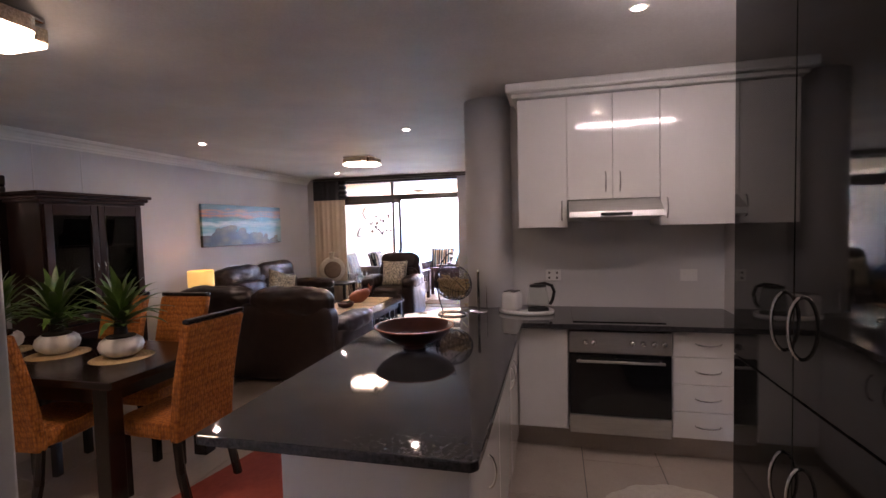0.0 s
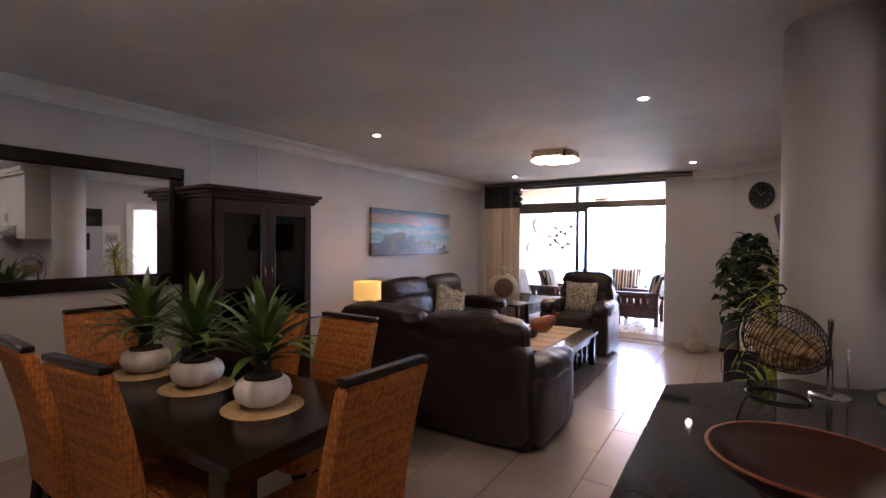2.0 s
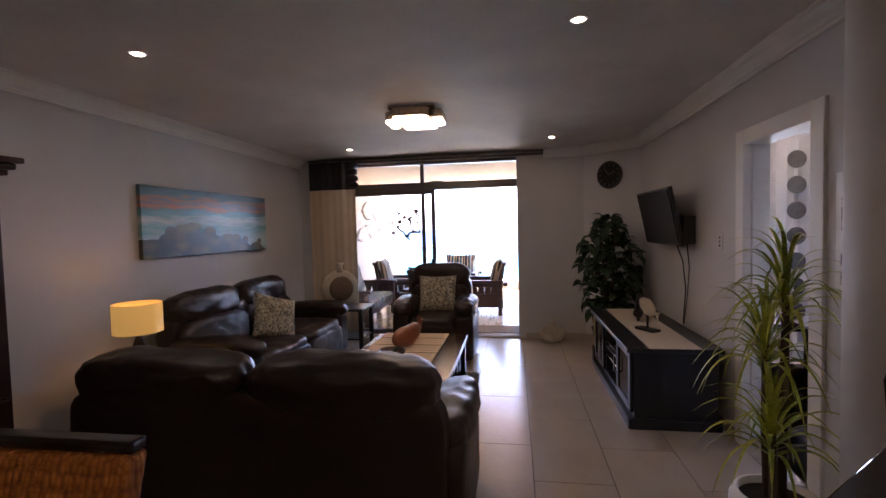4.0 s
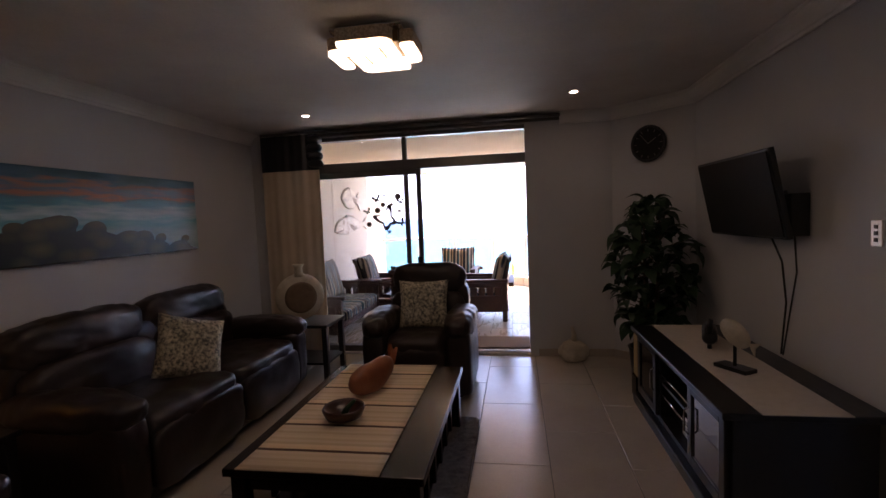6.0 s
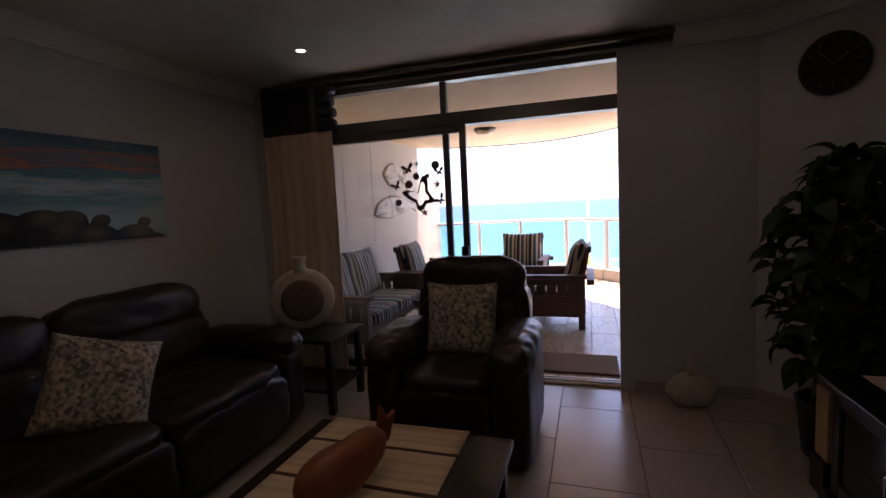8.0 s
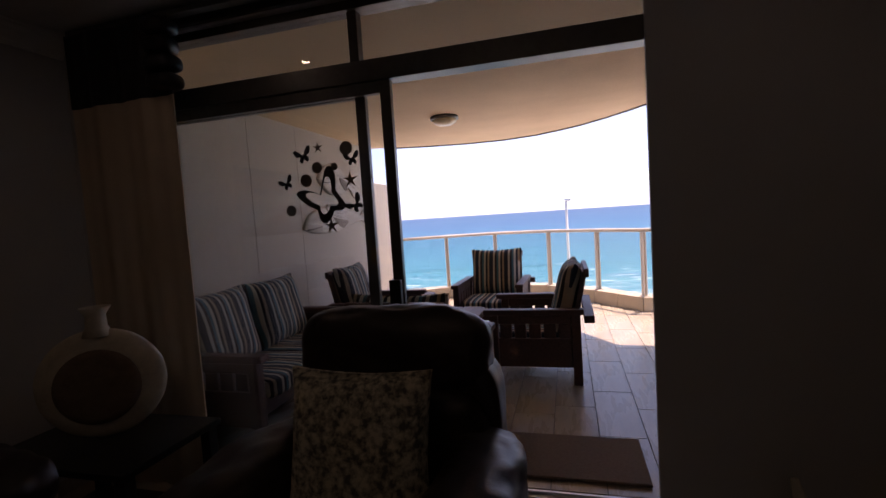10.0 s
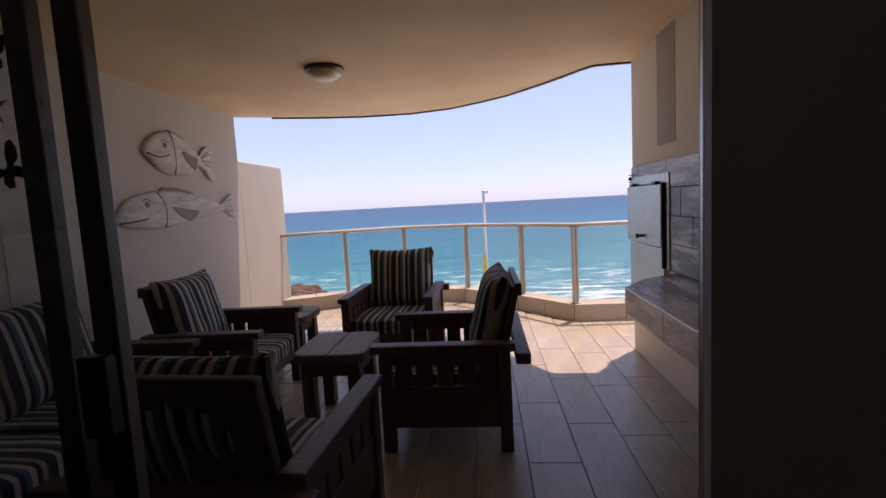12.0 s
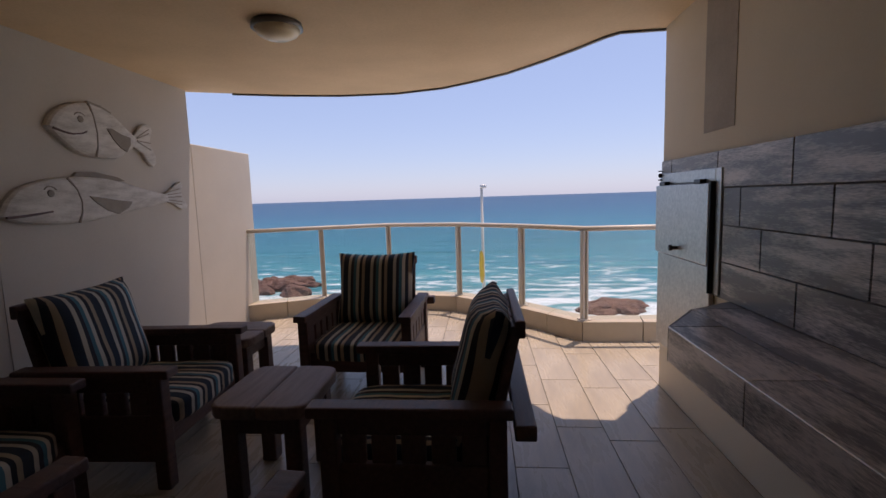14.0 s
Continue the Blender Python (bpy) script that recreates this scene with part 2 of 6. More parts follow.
    opal=surf("opal_lamp_glass", (0.85, 0.70, 0.45), (0.88, 0.75, 0.52), 0.25, scale=5, bump=0),
)
mm = bpy.data.materials.new("mirror_glass")
mm.use_nodes = True
mm.node_tree.nodes["Principled BSDF"].inputs["Metallic"].default_value = 1
mm.node_tree.nodes["Principled BSDF"].inputs["Base Color"].default_value = (0.86, 0.88, 0.87, 1)
mm.node_tree.nodes["Principled BSDF"].inputs["Roughness"].default_value = 0.015
M["mirror"] = mm


def canvas_paint():
    """A seascape print: pink-barred sky, pale surf, dark rocks low down."""
    m = bpy.data.materials.new("seascape_print")
    m.use_nodes = True
    n, l = m.node_tree.nodes, m.node_tree.links
    b = n["Principled BSDF"]
    b.inputs["Roughness"].default_value = 0.3
    b.inputs["Specular IOR Level"].default_value = 0.4
    tc, sp, nz, wv = (n.new("ShaderNode" + k) for k in ("TexCoord", "SeparateXYZ", "TexNoise", "TexNoise"))
    l.new(tc.outputs["Object"], sp.inputs[0])
    mp = n.new("ShaderNodeMapping")
    mp.inputs["Scale"].default_value = (1, 1.2, 9)
    l.new(tc.outputs["Object"], mp.inputs[0])
    l.new(mp.outputs[0], nz.inputs["Vector"])
    nz.inputs["Scale"].default_value, nz.inputs["Detail"].default_value = 2.2, 6
    ad = n.new("ShaderNodeMath")
    ad.operation = "MULTIPLY_ADD"
    l.new(nz.outputs[0], ad.inputs[0])
    ad.inputs[1].default_value = 0.22
    l.new(sp.outputs["Z"], ad.inputs[2])
    r = n.new("ShaderNodeValToRGB")
    mr = n.new("ShaderNodeMapRange")
    mr.inputs["From Min"].default_value, mr.inputs["From Max"].default_value = 0.11, 0.75
    l.new(ad.outputs[0], mr.inputs[0])
    l.new(mr.outputs[0], r.inputs[0])
    cr = r.color_ramp
    cr.elements[0].position, cr.elements[0].color = 0.0, (0.26, 0.40, 0.42, 1)
    cr.elements[1].position, cr.elements[1].color = 1.0, (0.05, 0.13, 0.19, 1)
    for p, c in ((0.22, (0.40, 0.56, 0.58)), (0.42, (0.10, 0.33, 0.40)), (0.52, (0.50, 0.64, 0.66)), (0.62, (0.07, 0.27, 0.36)), (0.68, (0.10, 0.20, 0.26)), (0.72, (0.52, 0.20, 0.12)), (0.77, (0.13, 0.20, 0.27)), (0.83, (0.42, 0.20, 0.15)), (0.88, (0.09, 0.20, 0.28))):
        cr.elements.new(p).color = (*c, 1)
    vo, v2 = n.new("ShaderNodeTexVoronoi"), n.new("ShaderNodeMapping")
    v2.inputs["Scale"].default_value = (1, 5, 9)
    l.new(tc.outputs["Object"], v2.inputs[0])
    l.new(v2.outputs[0], vo.inputs["Vector"])
    vo.inputs["Scale"].default_value = 1.0
    hump = n.new("ShaderNodeMath")
    hump.operation = "MULTIPLY_ADD"
    yy = n.new("ShaderNodeMath")
    yy.operation = "ABSOLUTE"
    y0 = n.new("ShaderNodeMath")
    y0.operation = "ADD"
    y0.inputs[1].default_value = 0.35
    l.new(sp.outputs["Y"], y0.inputs[0])
    l.new(y0.outputs[0], yy.inputs[0])
    l.new(yy.outputs[0], hump.inputs[0])
    hump.inputs[1].default_value = 0.2
    l.new(sp.outputs["Z"], hump.inputs[2])
    h2 = n.new("ShaderNodeMath")
    h2.operation = "MULTIPLY_ADD"
    l.new(vo.outputs["Distance"], h2.inputs[0])
    h2.inputs[1].default_value = 0.20
    l.new(hump.outputs[0], h2.inputs[2])
    lt = n.new("ShaderNodeMath")
    lt.operation = "LESS_THAN"
    lt.inputs[1].default_value = 0.40
    l.new(h2.outputs[0], lt.inputs[0])
    rk = n.new("ShaderNodeValToRGB")
    rk.color_ramp.elements[0].color, rk.color_ramp.elements[1].color = (0.13, 0.11, 0.05, 1), (0.008, 0.014, 0.016, 1)
    rk.color_ramp.elements[1].position = 0.6
    l.new(vo.outputs["Distance"], rk.inputs[0])
    mx = n.new("ShaderNodeMix")
    mx.data_type = "RGBA"
    l.new(lt.outputs[0], mx.inputs[0])
    l.new(r.outputs[0], mx.inputs[6])
    l.new(rk.outputs[0], mx.inputs[7])
    l.new(mx.outputs[2], b.inputs["Base Color"])
    return m


def sea_water():
    """Turquoise shallows with foam near the shore, deep blue further out."""
    m = bpy.data.materials.new("sea_water")
    m.use_nodes = True
    n, l = m.node_tree.nodes, m.node_tree.links
    b = n["Principled BSDF"]
    b.inputs["Roughness"].default_value = 0.35
    b.inputs["Specular IOR Level"].default_value = 0.12
    tc, sp, mp, nz, fo = (n.new("ShaderNode" + k) for k in ("TexCoord", "SeparateXYZ", "Mapping", "TexNoise", "TexNoise"))
    l.new(tc.outputs["Object"], sp.inputs[0])
    mp.inputs["Scale"].default_value = (0.05, 0.28, 1)
    l.new(tc.outputs["Object"], mp.inputs[0])
    l.new(mp.outputs[0], nz.inputs["Vector"])
    nz.inputs["Scale"].default_value, nz.inputs["Detail"].default_value, nz.inputs["Roughness"].default_value = 1.0, 7, 0.62
    lg = n.new("ShaderNodeMath")
    lg.operation = "LOGARITHM"
    lg.inputs[1].default_value = 10
    l.new(sp.outputs["Y"], lg.inputs[0])
    ad = n.new("ShaderNodeMath")
    ad.operation = "MULTIPLY_ADD"
    l.new(nz.outputs[0], ad.inputs[0])
    ad.inputs[1].default_value = 0.95
    l.new(lg.outputs[0], ad.inputs[2])
    r = n.new("ShaderNodeValToRGB")
    mr = n.new("ShaderNodeMapRange")
    mr.inputs["From Min"].default_value, mr.inputs["From Max"].default_value = 1.95, 3.8
    l.new(ad.outputs[0], mr.inputs[0])
    l.new(mr.outputs[0], r.inputs[0])
    cr = r.color_ramp
    cr.elements[0].position, cr.elements[0].color = 0.0, (0.11, 0.33, 0.32, 1)
    cr.elements[1].position, cr.elements[1].color = 1.0, (0.010, 0.050, 0.125, 1)
    for p, c in ((0.15, (0.04, 0.26, 0.30)), (0.35, (0.016, 0.165, 0.245)), (0.6, (0.009, 0.08, 0.17))):
        cr.elements.new(p).color = (*c, 1)
    fm = n.new("ShaderNodeMapping")
    fm.inputs["Scale"].default_value = (0.17, 0.42, 1)
    l.new(tc.outputs["Object"], fm.inputs[0])
    l.new(fm.outputs[0], fo.inputs["Vector"])
    fo.inputs["Scale"].default_value, fo.inputs["Detail"].default_value, fo.inputs["Roughness"].default_value = 1.0, 9, 0.72
    near = n.new("ShaderNodeMapRange")
    near.inputs["From Min"].default_value, near.inputs["From Max"].default_value = 1.62, 2.25
    near.inputs["To Min"].default_value, near.inputs["To Max"].default_value = 0.165, -0.25
    l.new(lg.outputs[0], near.inputs[0])
    fs = n.new("ShaderNodeMath")
    fs.operation = "ADD"
    l.new(fo.outputs[0], fs.inputs[0])
    l.new(near.outputs[0], fs.inputs[1])
    fr = n.new("ShaderNodeMapRange")
    fr.inputs["From Min"].default_value, fr.inputs["From Max"].default_value = 0.54, 0.64
    l.new(fs.outputs[0], fr.inputs[0])
    mx = n.new("ShaderNodeMix")
    mx.data_type = "RGBA"
    l.new(fr.outputs[0], mx.inputs[0])
    l.new(r.outputs[0], mx.inputs[6])
    mx.inputs[7].default_value = (0.75, 0.80, 0.80, 1)
    # long swells running along the shore, their faces green and glassy
    wm, sw, wr_, wx = (n.new("ShaderNode" + k) for k in ("Mapping", "TexNoise", "MapRange", "Mix"))
    wm.inputs["Scale"].default_value = (0.012, 0.11, 1)
    l.new(tc.outputs["Object"], wm.inputs[0])
    l.new(wm.outputs[0], sw.inputs["Vector"])
    sw.inputs["Scale"].default_value, sw.inputs["Detail"].default_value, sw.inputs["Roughness"].default_value = 1.0, 4, 0.5
    wr_.inputs["From Min"].default_value, wr_.inputs["From Max"].default_value = 0.54, 0.66
    wr_.inputs["To Max"].default_value = 0.7
    l.new(sw.outputs[0], wr_.inputs[0])
    wx.data_type = "RGBA"
    l.new(wr_.outputs[0], wx.inputs[0])
    l.new(r.outputs[0], wx.inputs[6])
    wx.inputs[7].default_value = (0.012, 0.15, 0.19, 1)
    l.new(wx.outputs[2], mx.inputs[6])
    l.new(mx.outputs[2], b.inputs["Base Color"])
    bp = n.new("ShaderNodeBump")
    bp.inputs["Strength"].default_value, bp.inputs["Distance"].default_value = 0.9, 1.6
    l.new(nz.outputs[0], bp.inputs["Height"])
    l.new(bp.outputs[0], b.inputs["Normal"])
    return m




def add_weave(m):
    """Basket-work lumps over a fibre material."""
    n, l = m.node_tree.nodes, m.node_tree.links
    tc, mp, vo, bp = (n.new("ShaderNode" + k) for k in ("TexCoord", "Mapping", "TexVoronoi", "Bump"))
    mp.inputs["Scale"].default_value = (1, 1, 0.5)
    l.new(tc.outputs["Object"], mp.inputs[0])
    l.new(mp.outputs[0], vo.inputs["Vector"])
    vo.inputs["Scale"].default_value, vo.inputs["Randomness"].default_value = 62, 0.45
    bp.invert = True
    bp.inputs["Strength"].default_value, bp.inputs["Distance"].default_value = 1.0, 0.012
    l.new(vo.outputs["Distance"], bp.inputs["Height"])
    old = n["Principled BSDF"].inputs["Normal"].links[0].from_socket
    l.new(old, bp.inputs["Normal"])
    l.new(bp.outputs[0], n["Principled BSDF"].inputs["Normal"])
    # creases between the lumps get a darker colour, painting in their shade
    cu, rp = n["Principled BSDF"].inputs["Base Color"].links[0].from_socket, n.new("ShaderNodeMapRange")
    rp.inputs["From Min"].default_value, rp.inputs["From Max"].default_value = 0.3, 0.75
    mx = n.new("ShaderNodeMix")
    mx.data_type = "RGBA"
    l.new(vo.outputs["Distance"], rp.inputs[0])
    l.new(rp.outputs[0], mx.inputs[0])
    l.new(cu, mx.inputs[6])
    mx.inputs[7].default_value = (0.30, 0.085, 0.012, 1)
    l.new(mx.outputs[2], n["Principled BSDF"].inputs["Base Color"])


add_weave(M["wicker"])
M["canvas"] = canvas_paint()
M["sea"] = sea_water()

# ---- mesh helpers ----


def bx(x0, x1, y0, y1, z0, z1, bev=0.0, seg=2):
    bm = bmesh.new()
    bmesh.ops.create_cube(bm, size=1)
    for v in bm.verts:
        v.co = Vector((x0 + (v.co.x + 0.5) * (x1 - x0), y0 + (v.co.y + 0.5) * (y1 - y0), z0 + (v.co.z + 0.5) * (z1 - z0)))
    if bev:
        bmesh.ops.bevel(bm, geom=bm.edges[:], offset=bev, segments=seg, profile=0.5, affect="EDGES")
    return bm


def prism(poly, z0, z1, bev=0.0):
    bm = bmesh.new()
    f = bm.faces.new([bm.verts.new((x, y, z0)) for x, y in poly])
    f.normal_update()
    if f.normal.z > 0:
        f.normal_flip()
    g = bmesh.ops.extrude_face_region(bm, geom=[f])
    for v in g["geom"]:
        if isinstance(v, bmesh.types.BMVert):
            v.co.z = z1
    bmesh.ops.recalc_face_normals(bm, faces=bm.faces[:])
    if bev:
        bmesh.ops.bevel(bm, geom=bm.edges[:], offset=bev, segments=2, profile=0.5, affect="EDGES")
    return bm


def lathe(prof, n=32, ribs=0, rib=0.0, cap=True):
    """Turned about z; ribs: how many flutes round it."""
    bm = bmesh.new()
    rings = []
    for r, z in prof:
        ring_ = []
        for k in range(n):
            a = 2 * math.pi * k / n
            q = r * (1 + rib * abs(math.sin(ribs * a / 2)))
            ring_.append(bm.verts.new((q * math.cos(a), q * math.sin(a), z)))
        rings.append(ring_)
    for a, b in zip(rings, rings[1:]):
        for k in range(n):
            bm.faces.new((a[k], a[(k + 1) % n], b[(k + 1) % n], b[k]))
    if cap:
        bm.faces.new(rings[0][::-1])
        bm.faces.new(rings[-1])
    bmesh.ops.recalc_face_normals(bm, faces=bm.faces[:])
    return bm


def tube(pts, r, n=8, r1=None):
    bm = bmesh.new()
    pts = [Vector(p) for p in pts]
    rings = []
    for i, p in enumerate(pts):
        d = (pts[min(i + 1, len(pts) - 1)] - pts[max(i - 1, 0)]).normalized()
        u = d.cross(Vector((0.31, 0.17, 0.93)))
        u = u.normalized() if u.length > 0.05 else d.cross(Vector((1, 0, 0))).normalized()
        w = d.cross(u)
        q = r if r1 is None else r + (r1 - r) * i / (len(pts) - 1)
        rings.append([bm.verts.new(p + q * (math.cos(a) * u + math.sin(a) * w)) for a in [2 * math.pi * k / n for k in range(n)]])
    for a, b in zip(rings, rings[1:]):
        for k in range(n):
            bm.faces.new((a[k], a[(k + 1) % n], b[(k + 1) % n], b[k]))
    bm.faces.new(rings[0][::-1])
    bm.faces.new(rings[-1])
    bmesh.ops.recalc_face_normals(bm, faces=bm.faces[:])
    return bm


def puff(x0, x1, y0, y1, z0, z1, p=4.0, wr=0.006, n=20, seed=0.0, sag=0.0):
    """A stuffed cushion: a superellipsoid with soft wrinkles."""
    bm = bmesh.new()
    bmesh.ops.create_cube(bm, size=2)
    bmesh.ops.subdivide_edges(bm, edges=bm.edges[:], cuts=n - 1, use_grid_fill=True)
    c = Vector(((x0 + x1) / 2, (y0 + y1) / 2, (z0 + z1) / 2))
    h = Vector(((x1 - x0) / 2, (y1 - y0) / 2, (z1 - z0) / 2))
    for v in bm.verts:
        q = v.co.copy()
        k = (abs(q.x) ** p + abs(q.y) ** p + abs(q.z) ** p) ** (-1 / p)
        q = q * k
        w = Vector((q.x * h.x, q.y * h.y, q.z * h.z))
        s = noise.noise(w * 9 + Vector((seed, seed * 2, 0))) * wr + noise.noise(w * 22 + Vector((seed, 0, 3))) * wr * 0.6
        w += q.normalized() * s
        w.z -= sag * max(0, q.z) * (1 - min(1, q.x * q.x + q.y * q.y))
        v.co = c + w
    return bm


def pillow(w, h, t, seed=0.0, n=16):
    """A square scatter cushion standing on its edge in the xz plane, with pointed corners."""
    bm = bmesh.new()
    bmesh.ops.create_cube(bm, size=2)
    bmesh.ops.subdivide_edges(bm, edges=bm.edges[:], cuts=n - 1, use_grid_fill=True)
    for v in bm.verts:
        x, y, z = v.co
        f = max(0.0, (1 - x ** 4)) * max(0.0, (1 - z ** 4))
        pinch = 1 - 0.07 * (1 - x * x if abs(z) > abs(x) else 1 - z * z)
        d = noise.noise(Vector((x * 2 + seed, z * 2, y))) * 0.012
        v.co = Vector((x * w / 2 * pinch, y * (0.012 + t / 2 * f ** 0.55) + d, (z + 1) * h / 2 * pinch + h * (1 - pinch) / 2))
    return bm


def join(*bms):
    out = bmesh.new()
    for b in bms:
        me = bpy.data.meshes.new("tmp")
        b.to_mesh(me)
        out.from_mesh(me)
        bpy.data.meshes.remove(me)
        b.free()
    return out


def moved(bm, m):
    bmesh.ops.transform(bm, matrix=m, verts=bm.verts[:])
    return bm


def obj(name, bm, mat, parent=None, m=None, smooth=False, label=""):
    me = bpy.data.meshes.new(name)
    bm.to_mesh(me)
    bm.free()
    if smooth:
        for p in me.polygons:
            p.use_smooth = True
    me.materials.append(M[mat])
    o = new(name, me)
    o.parent = parent
    if m is not None:
        o.matrix_basis = m
    if label:
        tagged(o, label)
    return o


def thing(name, label, category, m=None, group=""):
    o = new(name)
    o.empty_display_size = 0.1
    if m is not None:
        o.matrix_basis = m
    return tagged(o, label, category, group)


def fixed(name, bm, mat, label, smooth=False, category=""):
    return tagged(obj(name, bm, mat, smooth=smooth), label, category or name.split("_")[0], "", "structure")


# ---- the setting: living room, dining corner, kitchen ----
LX, RX, YD, CZ = -4.93, -0.30, 8.60, 2.58
fixed("wall_west", bx(LX - 0.15, LX, -1.5, YD + 0.2, -0.1, 2.75), "wall", "smooth grey-lilac painted long wall")
fixed("wall_dining", bx(LX, -0.66, 0.23, 0.38, 0, CZ), "wall", "grey painted wall behind the dining chairs")
fixed("door_1", bx(-0.66, -0.61, 0.22, 0.39, 0, CZ, 0.004), "white", "white painted door jamb of the entrance", category="door frame")
fixed("wall_hall_back", bx(LX, 2.0, -1.65, -1.5, 0, CZ), "wall", "grey painted wall of the entrance hall")
fixed("wall_kitchen_east", bx(1.22, 1.37, -1.5, 3.96, 0, CZ), "wall", "grey painted side wall of the kitchen")
fixed("wall_kitchen_back", bx(-0.45, 1.22, 3.81, 3.96, 0, CZ), "wall", "grey painted kitchen back wall")
DY0, DY1, DH = 4.84, 5.54, 2.05
KX, KY = -0.91, 8.03
fixed("wall_east", join(bx(RX, RX + 0.13, 3.96, DY0 - 0.03, 0, CZ), bx(RX, RX + 0.13, DY1 + 0.03, YD + 0.17, 0, CZ), bx(RX, RX + 0.13, DY0 - 0.03, DY1 + 0.03, DH + 0.03, CZ)), "wall", "grey painted wall with an open doorway")
DX0, DX1, DZ = -4.62, -1.715, 2.50
fixed("wall_north", join(bx(-1.79, RX, YD, YD + 0.028, 0, 2.75), bx(DX1, RX, YD + 0.028, YD + 0.18, 0, 2.75), bx(LX, DX0, YD, YD + 0.18, 0, 2.75), bx(DX0, DX1, YD, YD + 0.18, DZ, 2.75)), "wall", "grey painted end wall round the sliding doors")
fixed("wall_corner", prism([(KX, YD - 0.002), (RX - 0.002, KY), (RX - 0.002, YD - 0.002)], 0, CZ - 0.001), "wall", "grey painted splayed corner wall")
fixed("ceiling", bx(LX, 1.22, -1.5, YD, CZ, CZ + 0.16), "ceil", "uneven grey skimmed concrete ceiling")


def cornice(x0, y0, x1, y1):
    """A coved plaster cornice along a wall; the room lies to the left of the way from start to end."""
    d = Vector((x1 - x0, y1 - y0, 0))
    L = d.length
    d.normalize()
    nrm = Vector((-d.y, d.x, 0))
    prof = [(0, 0), (0.018, 0), (0.02, 0.018), (0.03, 0.022), (0.036, 0.045), (0.06, 0.075), (0.085, 0.088), (0.088, 0.1), (0.1, 0.102), (0.1, 0.115), (0, 0.115)]
    bm = bmesh.new()
    rings = [[bm.verts.new(Vector((x0, y0, CZ - 0.115)) + d * (L * t) + nrm * a + Vector((0, 0, b))) for a, b in prof] for t in (0, 1)]
    k = len(prof)
    for i in range(k):
        bm.faces.new((rings[0][i], rings[0][(i + 1) % k], rings[1][(i + 1) % k], rings[1][i]))
    bm.faces.new(rings[0])
    bm.faces.new(rings[1][::-1])
    bmesh.ops.recalc_face_normals(bm, faces=bm.faces[:])
    return bm


fixed("trim_cornice", join(cornice(LX, YD - 0.01, LX, 0.38), cornice(RX, 3.98, RX, KY + 0.03), cornice(RX, KY, KX, YD), cornice(KX + 0.03, YD, -1.43, YD), cornice(LX, 0.38, -0.7, 0.38)), "white", "white moulded plaster cornice", category="cornice")
fixed("baseboard", join(bx(LX, LX + 0.012, 0.4, YD, 0, 0.08, 0.003), bx(DX1 + 0.02, KX, YD - 0.012, YD, 0, 0.08, 0.003), bx(RX - 0.012, RX, DY1 + 0.12, KY, 0, 0.08, 0.003), prism([(KX, YD), (KX - 0.009, YD - 0.008), (RX - 0.009, KY - 0.008), (RX, KY)], 0, 0.08)), "tile", "beige tile skirting")
fixed("wall_panel_joints", join(*[bx(LX, LX + 0.004, y, y + 0.012, 2.0, CZ - 0.115) for y in (3.45, 3.93)]), "ceil", "thin grey panel joints above the cabinet", category="wall")
fixed("door_2", join(bx(RX - 0.02, RX + 0.15, DY1, DY1 + 0.11, 0, DH + 0.1, 0.006), bx(RX - 0.02, RX + 0.15, DY0 - 0.11, DY0, 0, DH + 0.1, 0.006), bx(RX - 0.02, RX + 0.15, DY0, DY1, DH, DH + 0.1, 0.006), bx(RX + 0.03, RX + 0.05, DY1 - 0.02, DY1, 0, DH)), "white", "white painted wooden door frame of the bedroom doorway", category="door frame")
fixed("column", lathe([(0.2, 0.0), (0.2, CZ)], 48), "wall", "round grey painted concrete column", True).location = (-0.53, 3.88, 0)

# bedroom seen through the doorway
fixed("wall_bedroom", join(bx(RX + 0.13, 3.2, 3.96, 4.06, 0, CZ), bx(3.2, 3.3, 3.96, 7.7, 0, CZ), bx(RX + 0.13, 0.2, 7.6, 7.75, 0, CZ), bx(2.4, 3.2, 7.6, 7.75, 0, CZ), bx(0.2, 2.4, 7.6, 7.75, 0, 0.7), bx(0.2, 2.4, 7.6, 7.75, 2.35, CZ)), "white", "white bedroom walls with a window opening")
fixed("floor_bedroom", bx(RX + 0.13, 3.2, 4.06, 7.6, -0.1, 0.0), "tile", "beige bedroom floor")
fixed("ceiling_bedroom", bx(RX, 3.3, 3.96, 7.75, CZ, CZ + 0.16), "ceil", "pale bedroom ceiling")
w1 = tagged(new("window_1"), "white framed bedroom window", "window", "", "structure")
obj("frame", join(bx(0.2, 0.25, 7.64, 7.7, 0.7, 2.35), bx(2.35, 2.4, 7.64, 7.7, 0.7, 2.35), bx(0.25, 2.35, 7.64, 7.7, 0.7, 0.75), bx(0.25, 2.35, 7.64, 7.7, 2.3, 2.35), bx(0.25, 2.35, 7.64, 7.7, 2.0, 2.06)), "white", w1)
cp = [(0.80 + 0.07 * k, 7.45 + 0.035 * math.sin(k * 1.9)) for k in range(14)]
bc = thing("bedroom_curtain", "pale bedroom curtain with grey discs beside the window", "curtain")
cb = prism(cp + [(x, y + 0.008) for x, y in reversed(cp)], 0.05, 2.42)
obj("cloth", cb, "bedding", bc)
for k in range(7):
    obj("disc", lathe([(0.09, 0), (0.09, 0.006)], 20), "grout", bc, pose(1.02, 7.405, 0.6 + 0.26 * k, 90))
bl = thing("bedroom_ceiling_lamp", "round lit ceiling lamp in the bedroom", "ceiling lamp", pose(0.72, 6.9, CZ))
